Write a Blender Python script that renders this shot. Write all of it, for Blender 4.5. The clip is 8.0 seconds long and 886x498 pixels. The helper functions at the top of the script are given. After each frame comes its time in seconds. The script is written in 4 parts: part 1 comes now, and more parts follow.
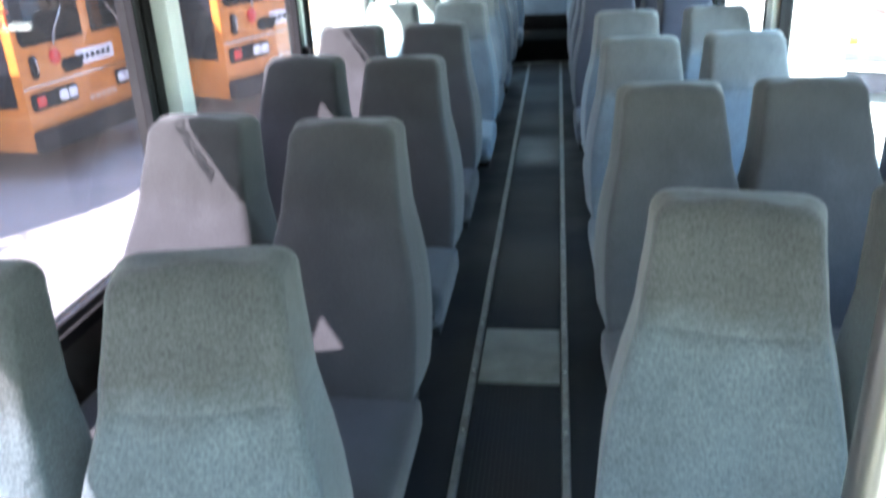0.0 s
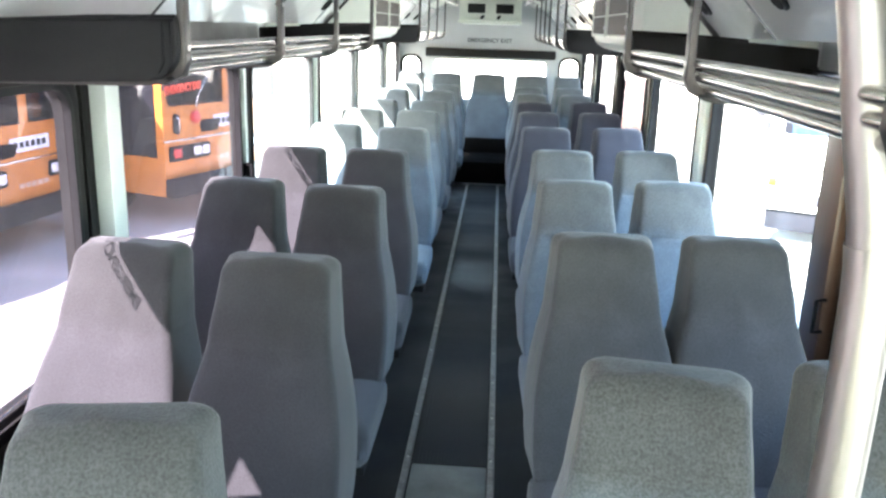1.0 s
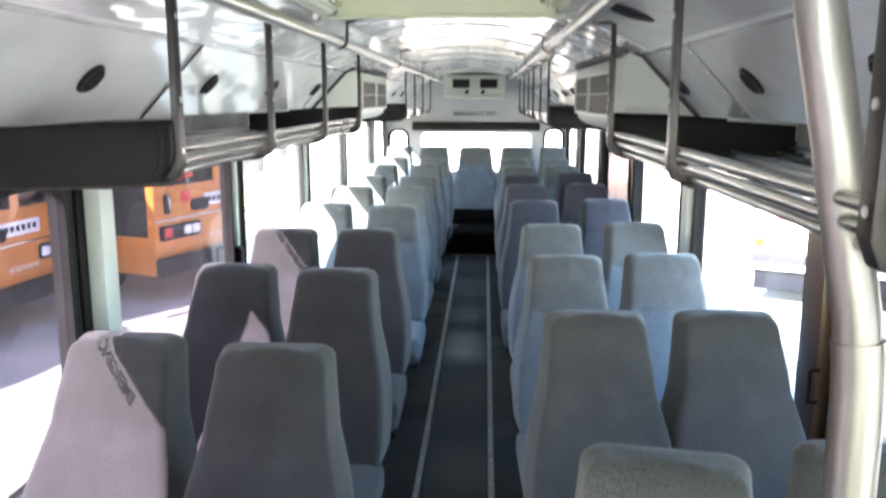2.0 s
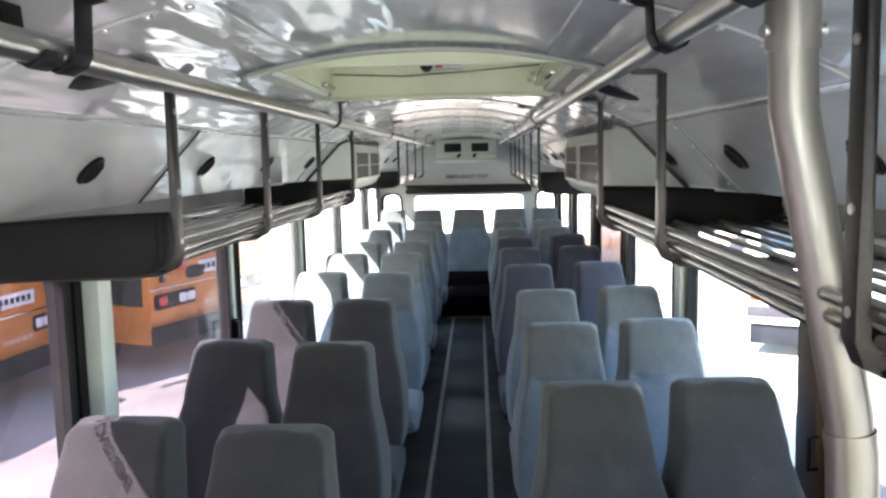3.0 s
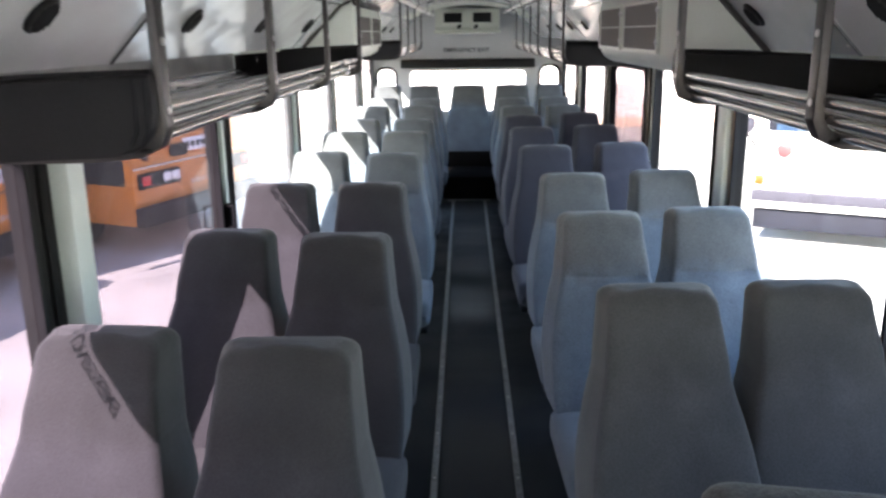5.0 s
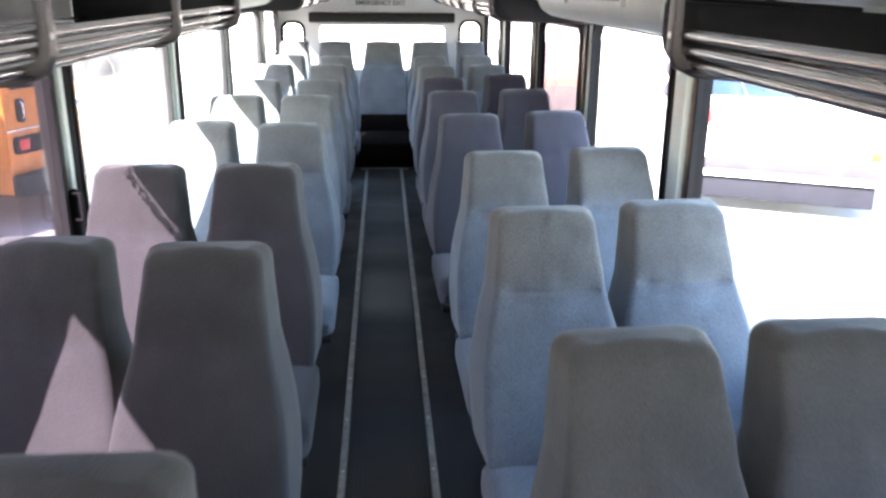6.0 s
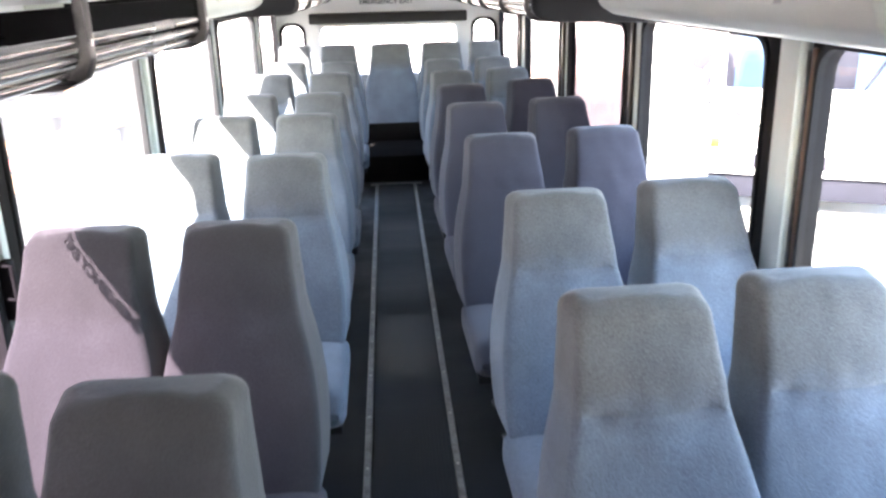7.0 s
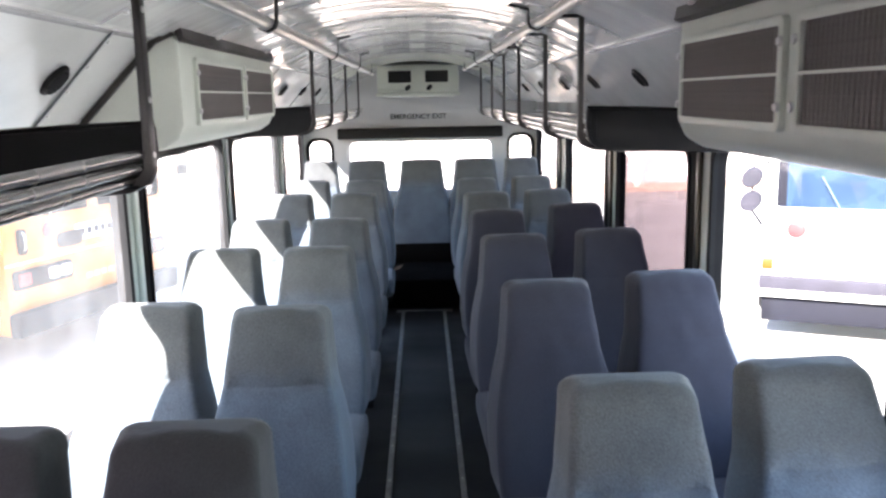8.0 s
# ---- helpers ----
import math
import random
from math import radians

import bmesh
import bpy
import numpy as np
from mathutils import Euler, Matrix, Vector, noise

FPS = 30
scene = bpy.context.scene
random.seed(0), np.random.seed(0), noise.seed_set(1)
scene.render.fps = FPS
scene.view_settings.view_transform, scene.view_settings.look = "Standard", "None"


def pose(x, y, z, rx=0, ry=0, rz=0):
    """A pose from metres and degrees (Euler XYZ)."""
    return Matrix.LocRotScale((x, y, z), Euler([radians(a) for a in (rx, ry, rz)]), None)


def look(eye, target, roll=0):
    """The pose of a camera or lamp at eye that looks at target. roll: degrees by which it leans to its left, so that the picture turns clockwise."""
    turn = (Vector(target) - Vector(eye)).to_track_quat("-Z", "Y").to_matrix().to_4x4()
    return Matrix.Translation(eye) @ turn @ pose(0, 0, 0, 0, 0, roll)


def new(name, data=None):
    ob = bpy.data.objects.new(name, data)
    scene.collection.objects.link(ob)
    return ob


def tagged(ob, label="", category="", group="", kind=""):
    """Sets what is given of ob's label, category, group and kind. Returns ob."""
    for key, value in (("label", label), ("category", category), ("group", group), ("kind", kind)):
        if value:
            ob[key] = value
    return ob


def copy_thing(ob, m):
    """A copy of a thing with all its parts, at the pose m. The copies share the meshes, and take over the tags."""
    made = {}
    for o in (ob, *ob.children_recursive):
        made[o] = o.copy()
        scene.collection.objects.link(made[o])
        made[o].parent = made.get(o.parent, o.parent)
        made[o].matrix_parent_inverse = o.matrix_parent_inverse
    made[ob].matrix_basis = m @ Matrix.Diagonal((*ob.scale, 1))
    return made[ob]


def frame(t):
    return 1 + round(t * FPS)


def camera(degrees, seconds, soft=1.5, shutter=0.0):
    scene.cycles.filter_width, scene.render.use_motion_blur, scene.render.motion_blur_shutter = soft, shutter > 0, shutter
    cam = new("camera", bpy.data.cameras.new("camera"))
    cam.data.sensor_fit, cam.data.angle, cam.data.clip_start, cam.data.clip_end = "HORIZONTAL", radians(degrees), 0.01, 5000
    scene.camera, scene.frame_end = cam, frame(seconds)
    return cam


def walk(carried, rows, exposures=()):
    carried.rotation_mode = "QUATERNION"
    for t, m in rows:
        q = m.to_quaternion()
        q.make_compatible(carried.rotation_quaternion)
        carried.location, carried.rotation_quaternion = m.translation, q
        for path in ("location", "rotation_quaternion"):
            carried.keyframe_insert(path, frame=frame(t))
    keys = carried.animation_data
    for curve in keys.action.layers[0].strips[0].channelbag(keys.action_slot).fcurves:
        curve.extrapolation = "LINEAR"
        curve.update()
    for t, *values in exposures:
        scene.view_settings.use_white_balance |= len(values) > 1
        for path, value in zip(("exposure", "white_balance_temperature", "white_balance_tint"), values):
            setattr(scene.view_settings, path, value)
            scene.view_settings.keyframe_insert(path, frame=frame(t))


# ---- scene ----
cam = camera(56.9, 8.0, soft=2.5, shutter=0.45)
PATH = [
    (0, (0.132, -0.096, 1.565), (-0.143, 1.731, 0.798), -3.0),
    (0.5, (0.125, -0.085, 1.617), (-0.113, 1.826, 1.078), -2.1),
    (1, (0.125, -0.053, 1.655), (0.008, 1.874, 1.13), 1.8),
    (1.5, (0.13, -0.043, 1.683), (0.03, 1.896, 1.203), -0.5),
    (2, (0.121, -0.063, 1.705), (0.021, 1.901, 1.341), 0.1),
    (2.2, (0.121, -0.071, 1.718), (0.02, 1.903, 1.413), 0.1),
    (3.3, (0.122, -0.08, 1.762), (0.034, 1.906, 1.544), -1.6),
    (3.5, (0.126, -0.071, 1.761), (0.021, 1.915, 1.546), -1.5),
    (4, (0.114, -0.005, 1.727), (-0.093, 1.958, 1.404), -0.8),
    (4.5, (0.05, 0.145, 1.705), (-0.086, 2.085, 1.241), -1.0),
    (5, (-0.038, 0.323, 1.707), (-0.093, 2.256, 1.196), -0.7),
    (5.2, (-0.051, 0.421, 1.695), (-0.033, 2.347, 1.155), -0.5),
    (6.3, (0.01, 1.262, 1.672), (0.155, 3.159, 1.058), 0.6),
    (6.5, (0.001, 1.427, 1.677), (0.128, 3.328, 1.068), 0.1),
    (7, (-0.029, 1.74, 1.675), (0.087, 3.638, 1.055), -1.4),
    (7.5, (0.011, 2.102, 1.698), (0.077, 4.062, 1.306), -0.9),
    (8, (0.017, 2.386, 1.697), (0.062, 4.352, 1.329), -1.1),
]
walk(cam, [(t, look(eye, target, roll)) for t, eye, target, roll in PATH],
     [(0.0, 4.50, 5800, -1), (0.5, 4.88, 5880, -1), (1.0, 4.84, 6150, 4), (1.5, 4.74, 6220, 7), (2.2, 4.22, 6200, 8), (3.5, 3.60, 6350, 9), (4.0, 3.40, 6290, 10), (4.5, 3.37, 6310, 12), (5.2, 3.92, 6320, 14), (6.5, 4.60, 6410, 16), (7.0, 4.78, 6440, 17), (7.5, 4.56, 6390, 16), (8.0, 3.78, 6290, 16)])

# ---- light ----
SUN_WAY = Vector((0.80, 1.16, -0.96)).normalized()
world = bpy.data.worlds.new("sky")
scene.world = world
world.use_nodes = True
sky = world.node_tree.nodes.new("ShaderNodeTexSky")
sky.sky_type, sky.sun_disc = "NISHITA", False
sky.sun_elevation = math.asin(-SUN_WAY.z)
sky.sun_rotation = math.atan2(-SUN_WAY.x, -SUN_WAY.y)
world.node_tree.nodes["Background"].inputs[1].default_value = 0.14
world.node_tree.links.new(sky.outputs[0], world.node_tree.nodes["Background"].inputs[0])
sun = new("sun", bpy.data.lights.new("sun", "SUN"))
sun.data.energy, sun.data.angle, sun.data.color = 5.0, radians(0.5), (1.0, 0.95, 0.88)
sun.rotation_mode = "QUATERNION"
sun.rotation_quaternion = SUN_WAY.to_track_quat("-Z", "Y")


# ---- materials ----
def material(name, colour, rough=0.6, metal=0.0, grain=0.0, grain_size=200.0, stain=0.0, stain_size=3.0, bump=0.0, bump_size=None, stretch=(1, 1, 1), sheen=0.0, spec=0.5, coat=0.0, relief=0.004):
    """A surface with fine grain, broad stains and relief, in metres."""
    m = bpy.data.materials.new(name)
    m.use_nodes = True
    nodes, links = m.node_tree.nodes, m.node_tree.links
    p = nodes["Principled BSDF"]
    p.inputs["Roughness"].default_value, p.inputs["Metallic"].default_value = rough, metal
    p.inputs["Specular IOR Level"].default_value = spec
    p.inputs["Sheen Weight"].default_value = sheen
    p.inputs["Coat Weight"].default_value = coat
    where = nodes.new("ShaderNodeTexCoord")
    mapping = nodes.new("ShaderNodeMapping")
    mapping.inputs["Scale"].default_value = stretch
    links.new(where.outputs["Object"], mapping.inputs["Vector"])

    def wave(size, detail, low, high):
        n = nodes.new("ShaderNodeTexNoise")
        n.inputs["Scale"].default_value, n.inputs["Detail"].default_value = size, detail
        links.new(mapping.outputs[0], n.inputs["Vector"])
        r = nodes.new("ShaderNodeMapRange")
        r.inputs["From Min"].default_value, r.inputs["From Max"].default_value = 0.3, 0.7
        r.inputs["To Min"].default_value, r.inputs["To Max"].default_value = low, high
        links.new(n.outputs["Fac"], r.inputs["Value"])
        return r.outputs[0]

    a = wave(grain_size, 3.0, 1 - grain, 1 + grain)
    b = wave(stain_size, 5.0, 1 - stain, 1 + stain)
    both = nodes.new("ShaderNodeMath")
    both.operation = "MULTIPLY"
    links.new(a, both.inputs[0]), links.new(b, both.inputs[1])
    tint = nodes.new("ShaderNodeVectorMath")
    tint.operation = "SCALE"
    tint.inputs[0].default_value = colour
    links.new(both.outputs[0], tint.inputs["Scale"])
    links.new(tint.outputs[0], p.inputs["Base Color"])
    rr = nodes.new("ShaderNodeMath")
    rr.operation, rr.use_clamp = "MULTIPLY", True
    rr.inputs[0].default_value = rough
    links.new(b, rr.inputs[1])
    links.new(rr.outputs[0], p.inputs["Roughness"])
    if bump:
        n = nodes.new("ShaderNodeTexNoise")
        n.inputs["Scale"].default_value = bump_size or grain_size
        links.new(mapping.outputs[0], n.inputs["Vector"])
        u = nodes.new("ShaderNodeBump")
        u.inputs["Strength"].default_value, u.inputs["Distance"].default_value = min(1.0, bump), relief
        links.new(n.outputs["Fac"], u.inputs["Height"])
        links.new(u.outputs[0], p.inputs["Normal"])
        links.new(u.outputs[0], p.inputs["Coat Normal"])
    return m


def glass(name, colour, gloss=0.02, dust=0.0):
    """A thin pane: clear or tinted, with a mirror's sheen at a grazing angle."""
    m = bpy.data.materials.new(name)
    m.use_nodes = True
    nodes, links = m.node_tree.nodes, m.node_tree.links
    nodes.remove(nodes["Principled BSDF"])
    t = nodes.new("ShaderNodeBsdfTransparent")
    t.inputs[0].default_value = (*colour, 1)
    g = nodes.new("ShaderNodeBsdfGlossy")
    g.inputs["Roughness"].default_value = 0.02
    f = nodes.new("ShaderNodeLayerWeight")
    f.inputs[0].default_value = 0.5
    rise = nodes.new("ShaderNodeMath")
    rise.operation, rise.inputs[1].default_value = "POWER", 5.0
    links.new(f.outputs["Facing"], rise.inputs[0])
    share = nodes.new("ShaderNodeMath")
    share.operation, share.inputs[1].default_value, share.inputs[2].default_value = "MULTIPLY_ADD", 0.5, gloss
    links.new(rise.outputs[0], share.inputs[0])
    mix = nodes.new("ShaderNodeMixShader")
    links.new(share.outputs[0], mix.inputs[0])
    links.new(t.outputs[0], mix.inputs[1]), links.new(g.outputs[0], mix.inputs[2])
    links.new(mix.outputs[0], nodes["Material Output"].inputs[0])
    if dust:
        film = nodes.new("ShaderNodeBsdfTranslucent")
        film.inputs[0].default_value = (0.85, 0.85, 0.85, 1)
        where = nodes.new("ShaderNodeTexCoord")
        n = nodes.new("ShaderNodeTexNoise")
        n.inputs["Scale"].default_value, n.inputs["Detail"].default_value = 5.0, 6.0
        links.new(where.outputs["Object"], n.inputs["Vector"])
        amount = nodes.new("ShaderNodeMapRange")
        amount.inputs["From Min"].default_value, amount.inputs["From Max"].default_value = 0.3, 0.7
        amount.inputs["To Min"].default_value, amount.inputs["To Max"].default_value = dust * 0.6, dust * 1.5
        links.new(n.outputs["Fac"], amount.inputs["Value"])
        veil = nodes.new("ShaderNodeMixShader")
        links.new(amount.outputs[0], veil.inputs[0])
        links.new(mix.outputs[0], veil.inputs[1]), links.new(film.outputs[0], veil.inputs[2])
        links.new(veil.outputs[0], nodes["Material Output"].inputs[0])
    return m


def fabric(name, low, high, crease, grain=0.26, size=240.0):
    """Seat cloth: a fine tweed, bluer below the headrest's crease, greyer and darker above it."""
    m = material(name, (1, 1, 1), rough=0.95, grain=grain, grain_size=size, stain=0.20, stain_size=6.0, bump=0.45, bump_size=size, sheen=0.25, spec=0.2)
    nodes, links = m.node_tree.nodes, m.node_tree.links
    tint = [n for n in nodes if n.type == "VECT_MATH"][0]
    where = [n for n in nodes if n.type == "TEX_COORD"][0]
    split = nodes.new("ShaderNodeSeparateXYZ")
    links.new(where.outputs["Object"], split.inputs[0])
    wob = nodes.new("ShaderNodeTexNoise")
    wob.inputs["Scale"].default_value, wob.inputs["Detail"].default_value = 14.0, 4.0
    links.new(where.outputs["Object"], wob.inputs["Vector"])
    height = nodes.new("ShaderNodeMath")
    height.operation, height.inputs[1].default_value = "MULTIPLY_ADD", 0.07
    links.new(wob.outputs["Fac"], height.inputs[0]), links.new(split.outputs[2], height.inputs[2])
    r = nodes.new("ShaderNodeMapRange")
    r.inputs["From Min"].default_value, r.inputs["From Max"].default_value = crease - 0.01, crease + 0.08
    links.new(height.outputs[0], r.inputs["Value"])
    mix = nodes.new("ShaderNodeMix")
    mix.data_type = "RGBA"
    mix.inputs[6].default_value, mix.inputs[7].default_value = (*low, 1), (*high, 1)
    links.new(r.outputs[0], mix.inputs[0])
    links.new(mix.outputs[2], tint.inputs[0])
    return m


M = {
    "cloth": fabric("blue_grey_cloth", (0.115, 0.140, 0.170), (0.106, 0.111, 0.112), 0.865),
    "cloth_grey": fabric("grey_teal_cloth", (0.088, 0.106, 0.115), (0.060, 0.064, 0.062), 0.865, 0.34, 190.0),
    # the next two hold the dimmer rows' shade in the cloth colour
    "cloth_shaded": fabric("shaded_grey_cloth", (0.0465, 0.046, 0.050), (0.0395, 0.039, 0.040), 0.865, 0.16),
    "cloth_half_shaded": fabric("half_shaded_grey_cloth", (0.071, 0.074, 0.077), (0.064, 0.0665, 0.066), 0.865, 0.18),
    "cloth_plum": material("dark_violet_grey_cloth", (0.042, 0.042, 0.055), 0.95, grain=0.20, grain_size=420.0, stain=0.16, stain_size=6.0, bump=0.35, bump_size=420.0, sheen=0.2, spec=0.2),
    "black": material("black_vinyl", (0.013, 0.0128, 0.0132), 0.55, spec=0.2, grain=0.1, stain=0.3, bump=0.15, bump_size=300),
    "matt_black": material("matt_black_carpet", (0.010, 0.009, 0.009), 0.95, spec=0.04, grain=0.3, grain_size=300, stain=0.3, bump=0.3, bump_size=300),
    "rubber": material("black_rubber", (0.013, 0.013, 0.014), 0.65, spec=0.15, grain=0.1, stain=0.35),
    "frame": material("black_window_frame", (0.009, 0.0082, 0.0085), 0.6, grain=0.05, stain=0.3, spec=0.12),
    "laminate": material("polished_grey_ceiling_sheet", (0.78, 0.785, 0.775), 0.18, metal=0.10, grain=0.02, stain=0.10, stain_size=2.5, bump=1.0, bump_size=2.3, stretch=(4.2, 0.75, 1), coat=0.8, spec=0.5, relief=0.008),
    "laminate_rear": material("rippled_grey_ceiling_sheet", (0.65, 0.66, 0.64), 0.19, metal=0.06, grain=0.02, stain=0.10, stain_size=2.5, bump=1.0, bump_size=2.3, stretch=(0.9, 3.4, 1), coat=0.6, spec=0.5, relief=0.005),
    "cream": material("cream_plastic", (0.67, 0.70, 0.605), 0.42, grain=0.03, stain=0.08, stain_size=4),
    "hatch_cream": material("pale_cream_hatch", (0.84, 0.86, 0.63), 0.40, grain=0.03, stain=0.08, stain_size=4),
    # the reflected sky's blue is put into this glass colour
    "bus_screen": material("painted_sky_windscreen", (0.016, 0.031, 0.058), 0.30, spec=0.25, stain=0.45, stain_size=1.6),
    "trough": material("dark_grey_glossy_laminate", (0.52, 0.52, 0.49), 0.22, grain=0.08, stain=0.2, stain_size=4, bump=0.2, bump_size=5, coat=0.3),
    "bronze": material("bronze_brown_pillar", (0.085, 0.045, 0.026), 0.35, grain=0.1, grain_size=60, stretch=(1, 1, 0.05), stain=0.25, stain_size=4),
    "panel": material("polished_pale_grey_panel", (0.76, 0.77, 0.735), 0.17, metal=0.06, grain=0.03, stain=0.10, stain_size=3, bump=1.0, bump_size=3.0, stretch=(1.5, 0.8, 1.5), coat=0.3, relief=0.008, spec=0.4),
    "pillar": material("pale_green_white_paint", (0.58, 0.63, 0.60), 0.45, grain=0.03, stain=0.1),
    "steel": material("brushed_steel", (0.46, 0.44, 0.395), 0.42, metal=1.0, grain=0.06, grain_size=90, stretch=(1, 1, 0.05), stain=0.12, stain_size=8),
    "rail": material("polished_aluminium", (0.48, 0.47, 0.45), 0.24, metal=1.0, grain=0.05, stain=0.15),
    "satin": material("satin_aluminium", (0.52, 0.51, 0.48), 0.36, metal=1.0, grain=0.06, grain_size=90, stretch=(1, 0.05, 1), stain=0.12, stain_size=8),
    "post": material("dark_anodised_metal", (0.065, 0.06, 0.057), 0.42, metal=0.85, grain=0.1, stain=0.3),
    "trim": material("worn_aluminium_strip", (0.29, 0.30, 0.30), 0.42, metal=0.8, grain=0.2, grain_size=60, stain=0.3, stain_size=12),
    "floor": material("black_rubber_flooring", (0.014, 0.015, 0.0175), 0.55, spec=0.25, grain=0.15, stain=0.35, stain_size=2.2, bump=0.2, bump_size=150),
    "mat": material("ribbed_black_aisle_mat", (0.014, 0.0165, 0.022), 0.52, spec=0.24, grain=0.15, stain=0.4, stain_size=1.6),
    "plate": material("scuffed_grey_floor_plate", (0.21, 0.23, 0.22), 0.5, grain=0.1, stain=0.25, stain_size=9),
    "lower": material("dark_brown_lower_wall", (0.035, 0.028, 0.024), 0.5, grain=0.15, stain=0.3),
    "rear": material("grey_rear_wall", (0.60, 0.61, 0.60), 0.5, grain=0.03, stain=0.1, stain_size=2),
    "grille": material("dusty_brown_grille", (0.16, 0.14, 0.125), 0.6, grain=0.15, stain=0.2),
    # near-black colour that stands for the shade inside slots and outlets
    "dark": material("unlit_hollow_black", (0.012, 0.012, 0.012), 0.8, grain=0.1),
    "screw": material("zinc_screw", (0.65, 0.64, 0.62), 0.3, metal=1.0),
    "clear": glass("clear_glass", (0.96, 0.97, 0.96)),
    "dusty": glass("dusty_clear_glass", (0.78, 0.79, 0.78), dust=0.030),
    "tint": glass("violet_tinted_glass", (0.47, 0.432, 0.465), 0.05, dust=0.0035),
    "pink": glass("rose_tinted_glass", (0.36, 0.325, 0.335)),
    "smoke": glass("smoke_tinted_glass", (0.60, 0.60, 0.60)),
    "ground": material("pale_dry_ground", (0.34, 0.325, 0.30), 0.95, grain=0.12, grain_size=40, stain=0.18, stain_size=0.9, bump=0.4, bump_size=30),
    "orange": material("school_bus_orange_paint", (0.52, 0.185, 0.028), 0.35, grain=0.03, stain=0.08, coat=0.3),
    "white_paint": material("cream_white_bus_paint", (0.78, 0.76, 0.70), 0.35, grain=0.03, stain=0.06, coat=0.3),
    "shell": material("white_outer_skin", (0.7, 0.7, 0.68), 0.4, grain=0.03, stain=0.1),
    "screen": glass("dark_windscreen_glass", (0.16, 0.19, 0.23)),
    "bumper": material("dark_bumper", (0.010, 0.010, 0.014), 0.75, spec=0.08, grain=0.1, stain=0.2),
    "grey_bumper": material("grey_violet_bumper", (0.026, 0.024, 0.031), 0.7, spec=0.12, grain=0.1, stain=0.25),
    "chrome": material("chrome", (0.7, 0.7, 0.7), 0.12, metal=1.0, stain=0.1),
    "red": material("red_lens", (0.55, 0.03, 0.03), 0.2, stain=0.1),
    "amber": material("amber_lens", (0.26, 0.035, 0.003), 0.3, stain=0.1),
    "lamp_white": material("clear_lens", (0.75, 0.76, 0.78), 0.15, stain=0.05),
    "letters_red": material("red_letters", (0.55, 0.04, 0.03), 0.5),
    "letters_dark": material("dark_letters", (0.05, 0.05, 0.055), 0.6),
    "wall_far": material("rose_rendered_wall", (0.66, 0.60, 0.565), 0.9, grain=0.06, stain=0.12, stain_size=0.4),
    "band": material("terracotta_band", (0.50, 0.37, 0.29), 0.9, grain=0.1, stain=0.2),
}


# ---- building helpers ----
def mesh_of(name, bm, mat, smooth=True):
    bmesh.ops.recalc_face_normals(bm, faces=bm.faces[:])
    me = bpy.data.meshes.new(name)
    bm.to_mesh(me)
    bm.free()
    for p in me.polygons:
        p.use_smooth = smooth
    if smooth:
        me.set_sharp_from_angle(angle=radians(38))
    me.materials.append(M[mat])
    return me


def thing(name, label, category, at=(0, 0, 0), group="", kind="", bm=None, mat=None, smooth=True):
    """A top-level thing: an Empty at its base, or one mesh."""
    ob = new(name, mesh_of(name, bm, mat, smooth) if bm else None)
    ob.location = at
    return tagged(ob, label, category, group, kind)


def part(name, bm, mat, parent, label="", smooth=True):
    ob = new(name, mesh_of(name, bm, mat, smooth))
    ob.parent = parent
    return tagged(ob, label)


def again(ob, offset, parent=None):
    """Another part on the same mesh, shifted."""
    o = ob.copy()
    scene.collection.objects.link(o)
    o.parent = parent or ob.parent
    o.location = Vector(ob.location) + Vector(offset)
    return o


def box(x0, y0, z0, x1, y1, z1, bevel=0.0, seg=2, bm=None):
    fresh = bmesh.new()
    bmesh.ops.create_cube(fresh, size=1.0)
    for v in fresh.verts:
        v.co = Vector(((x0 + x1) / 2 + v.co.x * (x1 - x0), (y0 + y1) / 2 + v.co.y * (y1 - y0), (z0 + z1) / 2 + v.co.z * (z1 - z0)))
    if bevel:
        bmesh.ops.bevel(fresh, geom=fresh.edges[:], offset=bevel, segments=seg, profile=0.5, affect="EDGES")
    if bm is None:
        return fresh
    join(bm, fresh)
    return bm


def join(bm, other):
    me = bpy.data.meshes.new("tmp")
    other.to_mesh(me)
    other.free()
    bm.from_mesh(me)
    bpy.data.meshes.remove(me)
    return bm


def loft(rings, bm=None, closed=True, caps=True):
    """A skin over rings of equal numbers of points."""
    bm = bm or bmesh.new()
    rows = [[bm.verts.new(p) for p in ring] for ring in rings]
    n = len(rows[0])
    for a, b in zip(rows, rows[1:]):
        for i in range(n if closed else n - 1):
            j = (i + 1) % n
            bm.faces.new((a[i], a[j], b[j], b[i]))
    if caps and closed:
        bm.faces.new(rows[0][::-1])
        bm.faces.new(rows[-1])
    return bm


def tube(path, r, n=10, bm=None):
    """A round tube along a path; r is one radius or one for each point."""
    path = [Vector(p) for p in path]
    rs = r if isinstance(r, (list, tuple)) else [r] * len(path)
    rings, side = [], None
    for i, p in enumerate(path):
        d = (path[min(i + 1, len(path) - 1)] - path[max(i - 1, 0)]).normalized()
        if side is None:
            side = d.orthogonal().normalized()
        side = (side - d * side.dot(d)).normalized()
        up = d.cross(side)
        rings.append([p + rs[i] * (math.cos(2 * math.pi * k / n) * side + math.sin(2 * math.pi * k / n) * up) for k in range(n)])
    return loft(rings, bm)


